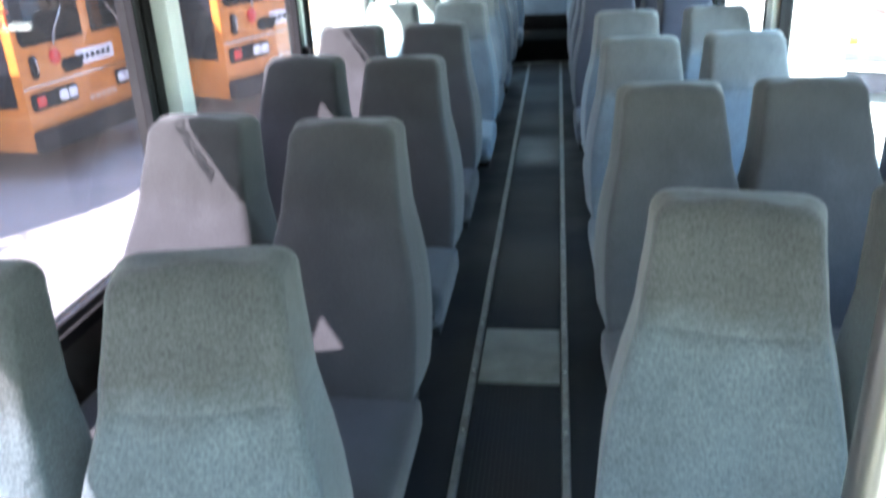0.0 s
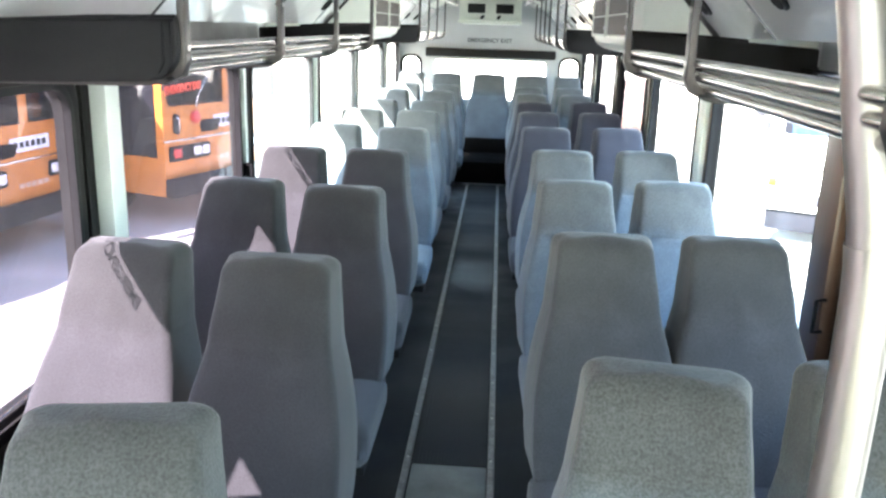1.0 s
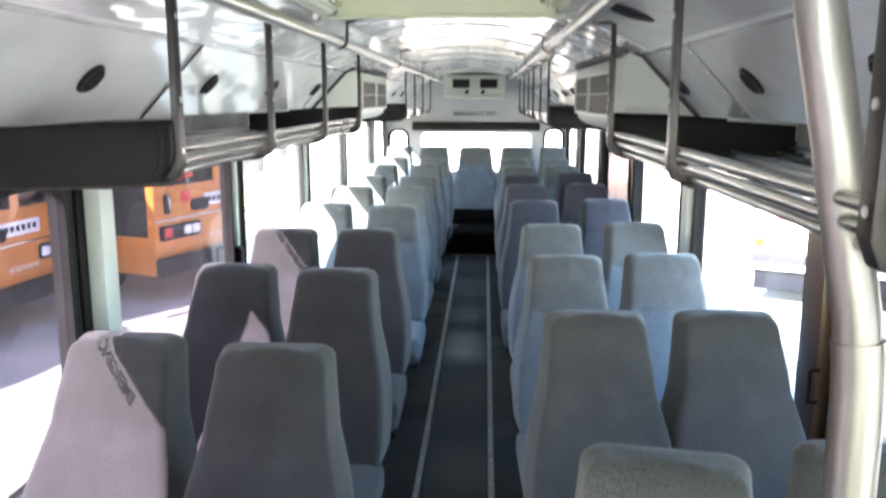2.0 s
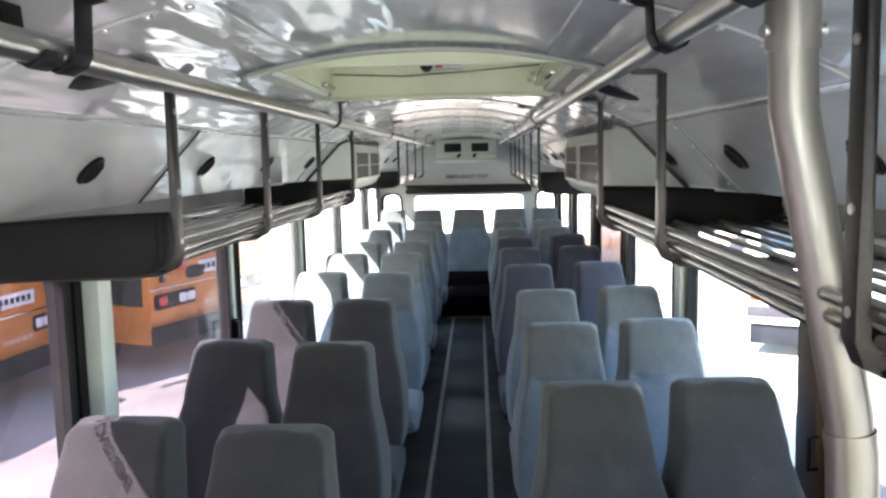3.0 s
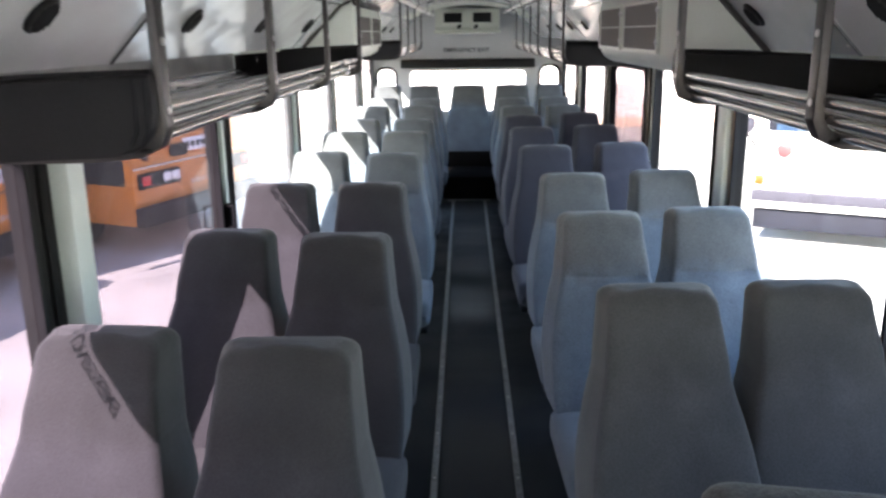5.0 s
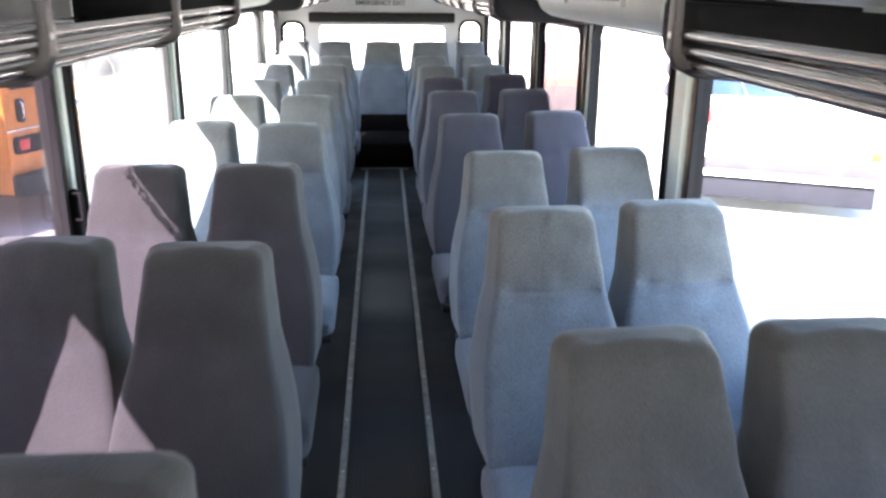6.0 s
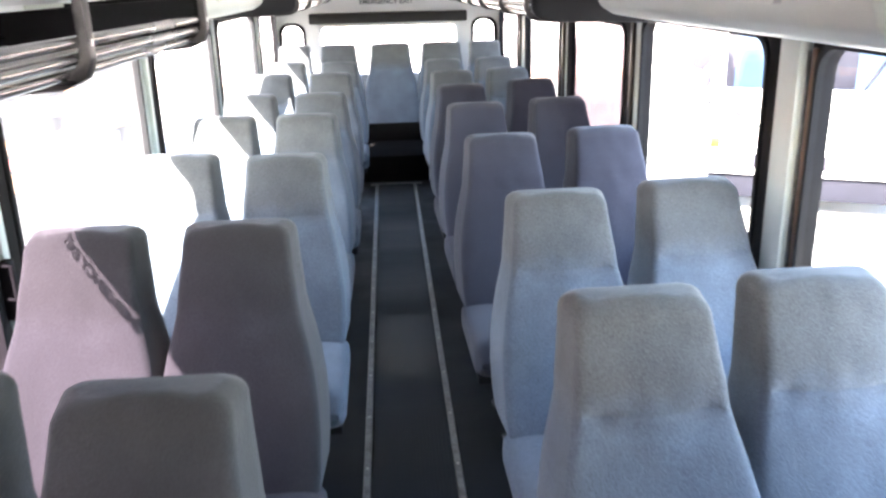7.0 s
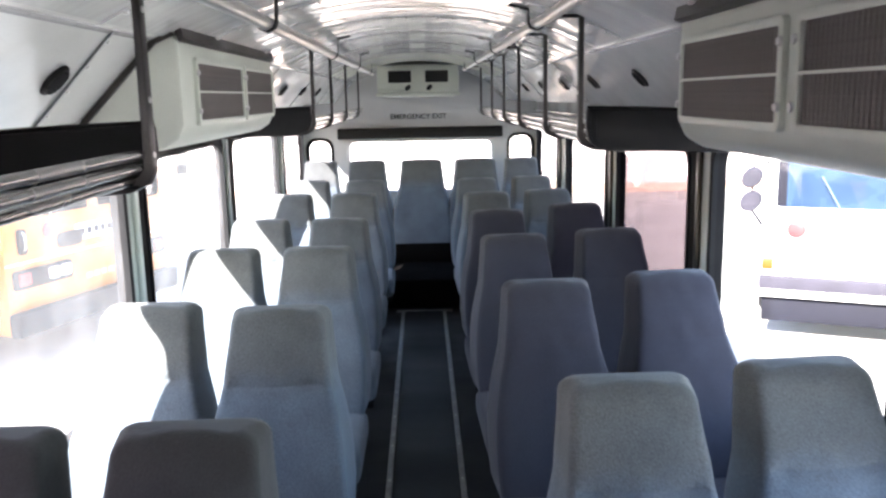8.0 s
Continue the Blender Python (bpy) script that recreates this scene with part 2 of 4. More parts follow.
def prism(outline, axis, a, b, bevel=0.0):
    """An outline of (u, v) drawn along an axis from a to b. x: (y, z); y: (x, z); z: (x, y)."""
    put = {"x": lambda u, v, w: (w, u, v), "y": lambda u, v, w: (u, w, v), "z": lambda u, v, w: (u, v, w)}[axis]
    bm = loft([[put(u, v, w) for u, v in outline] for w in (a, b)])
    if bevel:
        bmesh.ops.bevel(bm, geom=bm.edges[:], offset=bevel, segments=2, profile=0.5, affect="EDGES")
    return bm


def rounded(u0, v0, u1, v1, r, n=5):
    """A rectangle with round corners, as an outline."""
    pts = []
    for cu, cv, s in ((u1 - r, v1 - r, 0), (u0 + r, v1 - r, 1), (u0 + r, v0 + r, 2), (u1 - r, v0 + r, 3)):
        for k in range(n + 1):
            a = math.pi / 2 * (s + k / n)
            pts.append((cu + r * math.cos(a), cv + r * math.sin(a)))
    return pts


def ring_frame(axis, u0, v0, u1, v1, r, width, w0, w1, ridge=0.0, corner=None):
    """A frame with a round-cornered opening, its outside width larger all round; corner is the outer corners' radius."""
    put = {"x": lambda u, v, w: (w, u, v), "y": lambda u, v, w: (u, w, v), "z": lambda u, v, w: (u, v, w)}[axis]
    inner, outer = rounded(u0, v0, u1, v1, r), rounded(u0 - width, v0 - width, u1 + width, v1 + width, r + width * 0.6 if corner is None else corner)
    mid = rounded(u0 - width * 0.5, v0 - width * 0.5, u1 + width * 0.5, v1 + width * 0.5, r + width * 0.3)
    bm = bmesh.new()
    loops = [[bm.verts.new(put(u, v, w)) for u, v in o] for o, w in ((inner, w0), (inner, w1 + ridge * 0.3), (mid, w1 + ridge), (outer, w1), (outer, w0))]
    n = len(inner)
    for a, b in zip(loops, loops[1:] + loops[:1]):
        for i in range(n):
            bm.faces.new((a[i], a[(i + 1) % n], b[(i + 1) % n], b[i]))
    return bm


def disc(centre, normal, r, depth, n=16, squash=1.0, bm=None):
    """A flat round button that stands out along its normal."""
    c, d = Vector(centre), Vector(normal).normalized()
    side = d.orthogonal().normalized()
    up = d.cross(side)
    rings = []
    for rr, h in ((r, 0), (r, depth * 0.7), (r * 0.85, depth)):
        rings.append([c + d * h + rr * (math.cos(2 * math.pi * k / n) * side + squash * math.sin(2 * math.pi * k / n) * up) for k in range(n)])
    return loft(rings, bm)


# ---- the shell of the bus ----
WX, WO = 1.17, 1.195
SILL, HEADS = 0.605, {-1: 1.45, 1: 1.45}
FRONT_HEAD, UNIT_HEAD = 1.51, 1.488
Y0, Y1 = -2.0, 10.7
WINDOWS = {
    -1: [(-0.62, 0.67), (0.98, 2.28), (2.62, 3.90), (4.17, 5.52), (5.84, 7.16), (7.45, 8.98), (9.36, 10.42)],
    1: [(-0.62, 0.66), (0.98, 2.17), (2.545, 3.90), (4.27, 5.49), (5.84, 7.07), (7.43, 8.77), (9.28, 10.42)],
}
TINTS = {(-1, 0): "tint", (-1, 1): "tint", (-1, 2): "tint", (1, 4): "pink", (1, 0): "smoke", (1, 1): "smoke", (1, 5): "smoke", (1, 6): "smoke", (-1, 6): "smoke"}

floor = thing("floor", "black rubber bus floor", "floor", kind="structure", bm=box(-WO, Y0, -0.08, WO, Y1 + 0.1, 0.0), mat="floor")
for side, word in ((-1, "west"), (1, "east")):
    wall = thing(f"wall_{word}", "bus side wall with dark lower panel and pale pillars", "wall", kind="structure")
    a, b = sorted((side * WX, side * WO))
    for p0, p1 in ((Y0, Y1),) if side < 0 else ((Y0, -0.66), (0.70, Y1)):
        part("lower_panel", box(a, p0, 0.0, b, p1, SILL - 0.035), "lower", wall)
    for p0, p1, low in ((Y0, 2.40, HEADS[side]), (2.40, 5.64, UNIT_HEAD), (5.64, Y1, HEADS[side])) if side > 0 else ((Y0, 0.76, FRONT_HEAD), (0.76, Y1, HEADS[side])):
        part("upper_panel", box(a, p0, low + 0.035, b, p1, 1.80), "panel", wall)
    edges = [Y0] + [e for y0, y1 in WINDOWS[side] for e in (y0 - 0.04, y1 + 0.09)] + [Y1]
    for p0, p1 in zip(edges[::2], edges[1::2]):
        part("panel", box(a, p0, SILL - 0.035, b, p1, (FRONT_HEAD if side < 0 and p0 == Y0 else UNIT_HEAD if side > 0 and 2.0 < p0 < 5.6 else HEADS[side]) + 0.035), "pillar", wall)
    for i, (y0, y1) in enumerate((y0, y1 + 0.05) for y0, y1 in WINDOWS[side]):
        head = FRONT_HEAD if side < 0 and i == 0 else UNIT_HEAD if side > 0 and i in (2, 3) else HEADS[side]
        slim = i > 3 or (side < 0 and i == 3)
        inner, pa, pb = (1.150, 0.125, 0.085) if slim else (1.098, 0.162, 0.065) if side < 0 and i == 2 else (1.125, 0.20, 0.0) if side < 0 else (1.122, 0.26, 0.14) if i == 3 else (1.122, 0.205, 0.055) if i == 2 else (1.122, 0.135, 0.05)
        # east pillars past the fourth window take dark metal for their backlit shade
        part("pillar", box(min(side * inner, side * 1.169), y0 - pa, 0.10, max(side * inner, side * 1.169), y0 - pb, 1.515, 0.006), "bronze" if side > 0 and i == 2 else "post" if side > 0 and i > 3 else "pillar", wall)
        if side < 0 and i == 2:
            part("dark_filler", box(-1.168, 2.408, 0.58, -1.150, 2.458, 1.49, 0.003), "frame", wall)
        if side > 0 and i == 3:
            part("brown_filler", box(1.150, 4.028, 0.10, 1.166, 4.058, 1.515, 0.003), "bronze", wall)
            part("bright_bead", box(1.146, 4.006, 0.60, 1.158, 4.013, 1.47, 0.002), "trim", wall)
            part("bronze_strip", box(1.143, 3.958, 0.58, 1.156, 3.984, 1.48, 0.004), "bronze", wall)
        tint = TINTS.get((side, i), "dusty" if side < 0 else "clear")
        win = thing(f"window_{i + 1 if side < 0 else i + 8}", {"tint": "violet-tinted side window in a dark rounded frame", "pink": "rose-tinted side window in a dark rounded frame", "clear": "clear side window in a dark rounded frame", "smoke": "lightly smoked side window in a dark rounded frame", "dusty": "dusty clear side window in a dark rounded frame"}[tint], "window", kind="structure")
        part("window_frame", ring_frame("x", y0, SILL, y1, head, 0.08, 0.075, side * (WO + 0.006), side * (WX - 0.010), side * -0.010), "frame", win)
        part("window_seal", ring_frame("x", y0 + 0.004, SILL + 0.004, y1 - 0.004, head - 0.004, 0.08, 0.022, side * (WX - 0.005), side * (WX - 0.024), side * -0.004), "rubber", win)
        part("pane", prism(rounded(y0 - 0.02, SILL - 0.02, y1 + 0.02, head + 0.02, 0.1), "x", side * 1.168, side * 1.173), tint, win)
        for z in (SILL + 0.012, SILL - 0.022):
            part("sill_rail", tube([(side * 1.148, y0 + 0.06, z), (side * 1.148, y1 - 0.06, z)], 0.007, 8), "rail", win)

# the entrance door's lower glass: out of view, added to light pole and front seats
door = thing("door_1", "unseen glazed entrance door in a black frame, added to let light in", "door", kind="structure")
part("door_frame", ring_frame("x", -0.60, 0.06, 0.64, SILL - 0.14, 0.05, 0.055, WO + 0.004, WX - 0.006), "frame", door)
part("pane", box(1.180, -0.62, 0.04, 1.185, 0.66, SILL - 0.12), "clear", door)

# rear wall with its exit window, two small windows
wall = thing("wall_rear", "grey rear wall of a bus with an exit window", "wall", kind="structure")
RZ0, RZ1 = 0.76, 1.250
cuts = [(-1.12, -0.905, 0.90, 1.27), (-0.712, 0.715, RZ0, RZ1), (0.905, 1.12, 0.90, 1.29)]
part("lower_panel", box(-WO, Y1, 0.0, WO, Y1 + 0.07, RZ0 - 0.03), "rear", wall)
part("header", box(-0.76, Y1, 1.265, 0.76, Y1 + 0.07, 1.30), "rear", wall)
part("upper_panel", box(-WO, Y1, 1.30, WO, Y1 + 0.07, 1.78), "rear", wall)
part("gable", prism([(-WO, 1.78), (WO, 1.78), (0.95, 1.97), (0.6, 2.04), (-0.6, 2.04), (-0.95, 1.97)], "y", Y1, Y1 + 0.07), "rear", wall)
part("pillar", box(-0.883, Y1, RZ0 - 0.03, -0.735, Y1 + 0.07, 1.30), "rear", wall)
part("pillar", box(0.738, Y1, RZ0 - 0.03, 0.883, Y1 + 0.07, 1.30), "rear", wall)
part("pillar", box(-WO, Y1, RZ0 - 0.03, -1.142, Y1 + 0.07, 1.30), "rear", wall)
part("pillar", box(1.142, Y1, RZ0 - 0.03, WO, Y1 + 0.07, 1.30), "rear", wall)
for n, (x0, x1, z0, z1) in enumerate(cuts):
    if n != 1:
        part("under_panel", box(x0 - 0.02, Y1, RZ0 - 0.03, x1 + 0.02, Y1 + 0.07, z0 - 0.03), "rear", wall)
    win = thing(f"window_{15 + n}", "rear window with rounded corners in a grey frame", "window", kind="structure")
    part("window_frame", ring_frame("y", x0, z0, x1, z1, 0.06 if n == 1 else 0.085, 0.032, Y1 + 0.08, Y1 - 0.012, -0.006), "frame" if n != 1 else "rear", win)
    part("surround", ring_frame("y", x0 - 0.004, z0 - 0.004, x1 + 0.004, z1 + 0.004, 0.06 if n == 1 else 0.085, 0.045, Y1 + 0.068, Y1 + 0.004, 0.0, 0.002), "rear", win)
    part("pane", prism(rounded(x0 - 0.01, z0 - 0.01, x1 + 0.01, z1 + 0.01, 0.07), "y", Y1 + 0.035, Y1 + 0.04), "clear", win)

# front wall behind the camera, with a windscreen opening
wall = thing("wall_front", "front bulkhead of a bus under its windscreen", "wall", kind="structure")
part("lower_panel", box(-WO, Y0 - 0.07, 0.0, WO, Y0, 0.87), "lower", wall)
part("upper_panel", prism([(-WO, 1.68), (WO, 1.68), (WO, 1.78), (0.95, 1.97), (0.6, 2.04), (-0.6, 2.04), (-0.95, 1.97), (-WO, 1.78)], "y", Y0 - 0.07, Y0), "panel", wall)
part("pillar", box(-WO, Y0 - 0.07, 0.87, -1.1, Y0, 1.68), "panel", wall)
part("pillar", box(1.1, Y0 - 0.07, 0.87, WO, Y0, 1.68), "panel", wall)
win = thing("window_18", "clear windscreen of a bus", "window", kind="structure")
part("pane", box(-1.1, Y0 - 0.04, 0.87, 1.1, Y0 - 0.035, 1.68), "clear", win)


# ceiling: an arched sheet, with an opening for the roof hatch
def arch(x):
    return 2.0 - 0.135 * (abs(x) / 0.6) ** 2.2


HX, HY0, HY1 = 0.335, 1.765, 2.46
bm = bmesh.new()
xs = [-0.62 + 1.24 * k / 24 for k in range(25)]
xs = sorted(set([round(x, 3) for x in xs] + [-HX, HX]))


def sheet(bm, x_list, ya, yb):
    low = [[(x, y, arch(x)) for x in x_list] for y in (ya, yb)]
    high = [[(x, y, 2.034) for x in x_list] for y in (ya, yb)]
    loft([low[0] + high[0][::-1], low[1] + high[1][::-1]], bm)


for ya, yb, pick in ((Y0, HY0, xs), (HY0, HY1, [x for x in xs if x <= -HX]), (HY0, HY1, [x for x in xs if x >= HX])):
    sheet(bm, pick, ya, yb)
thing("ceiling_front", "glossy pale arched ceiling sheets with riveted seams", "ceiling", kind="structure", bm=bm, mat="laminate")
bm = bmesh.new()
sheet(bm, xs, HY1, Y1)
thing("ceiling_rear", "glossy pale arched ceiling sheets rippled between riveted seams", "ceiling", kind="structure", bm=bm, mat="laminate_rear")


def roof_skin(x):
    """The outer roof: nearly flat, rounded down to the side walls."""
    f = max(0.0, (abs(x) - 0.55) / 0.66)
    return 2.085 - 0.02 * abs(x) - 0.30 * f ** 2.6


bm = bmesh.new()
for ya, yb, edges in ((Y0 - 0.1, HY0, None), (HY1, Y1 + 0.12, None), (HY0, HY1, -1), (HY0, HY1, 1)):
    reach = [-1.21 + 2.42 * k / 40 for k in range(41)] if edges is None else [edges * (HX + (1.21 - HX) * k / 20) for k in range(21)]
    low = [[(x, y, max(roof_skin(x) - 0.03, 1.75)) for x in reach] for y in (ya, yb)]
    high = [[(x, y, roof_skin(x)) for x in reach] for y in (ya, yb)]
    loft([low[0] + high[0][::-1], low[1] + high[1][::-1]], bm)
roof = thing("roof", "white outer roof skin of the bus", "roof", kind="structure", bm=bm, mat="shell")
for y in [0.3 + 0.76 * k for k in range(14)]:
    if HY0 - 0.05 < y < HY1 + 0.05:
        continue
    trim = thing("trim", "riveted pale metal seam strip across the ceiling", "trim", kind="structure", bm=loft([[(x, y - 0.012, arch(x) - 0.001), (x, y - 0.009, arch(x) - 0.005), (x, y + 0.009, arch(x) - 0.005), (x, y + 0.012, arch(x) - 0.001)] for x in xs]), mat="laminate")
    for k in range(20):
        x = -0.57 + 0.06 * k
        part("rivet", disc((x, y, arch(x) - 0.005), (0, 0, -1), 0.0065, 0.004, 8), "screw", trim)

# sloping cove panels over the racks
for side, word in ((-1, "west"), (1, "east")):
    joints = (Y0, -0.6, 0.8, 2.2, 4.235 if side < 0 else 3.6, 6.4, 7.8, 9.2, Y1)
    for k, (ya, yb) in enumerate(zip(joints, joints[1:])):
        cove = thing("cove_panel", "pale glossy sloping panel above the luggage rack", "wall panel", group="cove panels", kind="structure",
                     bm=prism([(side * 0.60, arch(0.6)), (side * 0.655, 1.850), (side * 0.845, 1.648), (side * 1.168, 1.648), (side * 1.168, 1.76), (side * 1.02, 1.90), (side * 0.82, 1.99), (side * 0.6, 2.02)], "y", ya + 0.002, yb - 0.002), mat="panel")
        part("seam_strip", prism([(side * 0.643, 1.8535), (side * 0.642, 1.8500), (side * 0.658, 1.8440), (side * 0.662, 1.8440)], "y", ya + 0.002, yb - 0.002), "laminate", cove)
        part("joint_strip", prism([(side * 0.653, 1.850), (side * 0.650, 1.847), (side * 0.840, 1.645), (side * 0.843, 1.648)], "y", ya + 0.003, ya + 0.013), "post" if k == 3 and side < 0 else "trim", cove)
        for j in range(4):
            f = 0.1 + 0.26 * j
            part("rivet", disc((side * (0.650 + 0.19 * f), ya + 0.022, 1.847 - 0.202 * f), (side * -0.73, 0, -0.68), 0.0045, 0.003, 8), "screw", cove)
        for j in range(29):
            y = ya + 0.05 + 0.1 * j
            if y < yb:
                part("rivet", disc((side * 0.650, y, 1.848), (side * -0.5, 0, -0.85), 0.0028, 0.002, 6), "trim", cove)

# ---- aisle ----
mat = thing("aisle_mat", "ribbed black rubber mat along the bus aisle", "floor mat", at=(0, 0, 0.004), kind="structure")
for ya, yb in ((-1.9, 2.385), (2.795, 8.725)):
    part("mat_sheet", box(-0.138, ya, 0.0, 0.15, yb, 0.003), "mat", mat, smooth=False)
    first = part("rib", box(-0.132, ya + 0.005, 0.003, -0.1215, yb - 0.005, 0.007), "mat", mat, smooth=False)
    for k in range(1, 19):
        again(first, (0.0147 * k, 0, 0))
plate = thing("floor_plate", "scuffed pale grey metal plate in the aisle floor", "floor plate", at=(0, 0, 0.003), bm=box(-0.142, 2.39, 0.0, 0.147, 2.79, 0.008, 0.003), mat="plate", kind="structure")
for x in (-0.178, 0.150):
    strip = thing("aisle_strip", "worn aluminium edging strip along the aisle mat", "trim strip", at=(0, 0, 0.003), kind="structure")
    part("strip_bar", prism([(x, 0.0), (x + 0.004, 0.007), (x + 0.024, 0.007), (x + 0.028, 0.0)], "y", -1.9, 8.72), "trim", strip)
    for k in range(28):
        part("rivet", disc((x + 0.014, -1.6 + 0.37 * k, 0.007), (0, 0, 1), 0.006, 0.002, 8), "screw", strip)
threshold = thing("threshold", "worn metal threshold bar across the end of the aisle", "trim strip", at=(0, 0, 0.002), kind="structure", bm=prism([(8.725, 0.0), (8.73, 0.012), (8.755, 0.012), (8.76, 0.0)], "x", -0.22, 0.23), mat="trim")
thing("bench_base", "black carpeted raised platform under the rear bench", "platform", at=(0, 0, 0.001), kind="structure", bm=box(-1.10, 8.85, 0.0, 1.10, 10.69, 0.235, 0.01), mat="matt_black")

# added black board that covers the bench cushions' front faces
thing("bench_fascia", "black board set before the rear bench cushions", "panel", at=(0, 0, 0), kind="structure", bm=box(-1.10, 9.565, 0.236, 1.10, 9.60, 0.405, 0.006), mat="matt_black")

# ---- seats ----
def backrest(top, foot, lean, plain=False):
    """A tall boxed backrest, tapered above the shoulders: a padded face, bevelled edges, straight side panels. Front at -y; its top edge is over y = 0."""
    h, edge = top - foot, 0.034
    # height, half width, how far the front stands out, depth
    shape = [(0.00, 0.188, 0.062, 0.140), (0.015, 0.207, 0.092, 0.205), (0.05, 0.216, 0.106, 0.236), (0.14, 0.221, 0.115, 0.246), (0.25, 0.222, 0.115, 0.240), (0.36, 0.218, 0.110, 0.224), (0.46, 0.209, 0.104, 0.206), (0.56, 0.195, 0.096, 0.186),
             (0.64, 0.181, 0.090, 0.170), (0.695, 0.173, 0.087, 0.158), (0.77, 0.168, 0.091, 0.156), (0.84, 0.162, 0.086, 0.148), (0.90, 0.158, 0.080, 0.138), (1.0, 0.153, 0.070, 0.122)]
    fs, ws, ts, ds = ([r[i] for r in shape] for i in range(4))
    levels = [(f, 0.0, foot + f * h) for f in (0.0, 0.008, 0.015, 0.03, 0.05, 0.09, 0.14, 0.19, 0.25, 0.30, 0.36, 0.41, 0.46, 0.51, 0.56, 0.60, 0.64, 0.662, 0.676, 0.685, 0.691, 0.695, 0.699, 0.705, 0.714, 0.728, 0.75, 0.77, 0.80, 0.84, 0.87, 0.90, 0.925)]
    levels += [(1 - edge / h * (1 - math.sin(a)), 1 - math.cos(a), top - edge * (1 - math.sin(a))) for a in (0.0, 0.3, 0.6, 0.85, 1.1, 1.3, 1.45, math.pi / 2)]
    us = [-1 + k / 7 for k in range(15)]
    bend = [math.pi / 2 * k / 4 for k in range(5)]
    rings = []
    for f, over, z in levels:
        w, t, deep = (float(np.interp(f, fs, v)) for v in (ws, ts, ds))
        y0 = 0.045 - lean * (1 - f) ** 1.15 - t * 1.06 + 0.030 * over
        y1 = y0 + deep - 0.060 * over
        w -= edge * 1.05 * over
        wf, r, rb = w - 0.012, 0.024, 0.030
        ring = []
        for u in us:
            x = u * (wf - r)
            y = y0 - 0.007 * (1 - u * u) * (1 - over) + 0.014 * max(0.0, 1 - (u / 0.85) ** 2) * max(0.0, math.sin(math.pi * min(1.0, f / 0.62)))
            if not plain:
                y += (0.0045 * (1 - 0.4 * u * u) + 0.0015 * math.sin(23 * u)) * math.exp(-((f - 0.695) / 0.010) ** 2)
                y += sum(0.013 * math.exp(-((x - c) / 0.024) ** 2 - ((f - 0.692) / 0.040) ** 2) for c in (-0.105, 0.105))
                y += 0.0022 * math.sin(31 * u + 4 * f) * math.exp(-((f - 0.66) / 0.045) ** 2)
            y += 0.003 * math.sin(9 * u + 7 * f) * math.sin(11 * f) * (1 - abs(u))
            ring.append((x, y, z + 0.007 * (1 - u * u) * over))
        ring += [(wf - r + r * math.sin(a), y0 + r * (1 - math.cos(a)), z) for a in bend[1:]]
        ring += [(wf + (w - wf) * k, y0 + r + (y1 - rb - y0 - r) * k, z) for k in (0.33, 0.67)]
        ring += [(w - rb + rb * math.cos(a), y1 - rb + rb * math.sin(a), z) for a in bend]
        ring += [(-x, y, z) for x, y, z in reversed(ring[15 + 6:])]
        ring += [(-x, y, z) for x, y, z in reversed(ring[15:15 + 6])]
        rings.append(ring)
    return loft(rings)


def cushion(width, y_front, y_back, z):
    rings = []
    n = 14
    for j in range(n + 1):
        f = j / n
        y = y_front + (y_back - y_front) * f
        edge = min(1.0, (f / 0.16)) if f < 0.16 else min(1.0, (1 - f) / 0.06) if f > 0.94 else 1.0
        r = math.sqrt(max(0.02, 1 - (1 - edge) ** 2))
        hgt, w = 0.072 * r, width / 2 - 0.025 * (1 - r)
        dip = -0.012 * math.sin(math.pi * f)
        ring = []
        for k in range(28):
            a = 2 * math.pi * k / 28
            c, s_ = math.cos(a), math.sin(a)
            x = w * math.copysign(abs(c) ** 0.35, c)
            zz = hgt * math.copysign(abs(s_) ** 0.5, s_)
            if s_ > 0:
                zz += dip * max(0.0, 1 - (x / w) ** 2) + 0.006 * (1 - f)
            ring.append((x, y, z - 0.072 + zz))
        rings.append(ring)
    return loft(rings)


def seat(top=1.060, deep=0.53, foot=0.40, lean=0.29, cloth="cloth", label="high-backed bus seat in blue-grey tweed cloth with a creased headrest"):
    ob = thing("bus_seat", label, "bus seat", group="bus seats")
    part("backrest", backrest(top, foot, lean, cloth in ("cloth_shaded", "cloth_half_shaded", "cloth_plum")), cloth, ob)
    y1 = 0.045 - lean
    z = foot + 0.045
    part("cushion", cushion(0.435, y1 - deep, y1 - 0.02, z), cloth, ob)
    part("seat_pan", box(-0.20, y1 - deep + 0.07, z - 0.175, 0.20, y1 - 0.03, z - 0.145, 0.008), "black", ob)
    zc = foot + 0.695 * (top - foot)
    yc = 0.045 - lean * (1 - 0.695) ** 1.15 - 0.0865
    for x in (-0.105, 0.105) if cloth == "cloth" else ():
        part("button", disc((x, yc + 0.016, zc), (0, -1, 0), 0.006, 0.003, 10), "cloth", ob, "small cloth-covered tufting button")
    for y in (y1 - 0.12, y1 - deep + 0.13):
        part("leg", tube([(0.0, y, z - 0.16), (0.0, y, 0.012)], 0.022, 10), "post", ob)
        part("foot_plate", box(-0.10, y - 0.03, 0.0, 0.10, y + 0.03, 0.012, 0.003), "post", ob)
    return ob


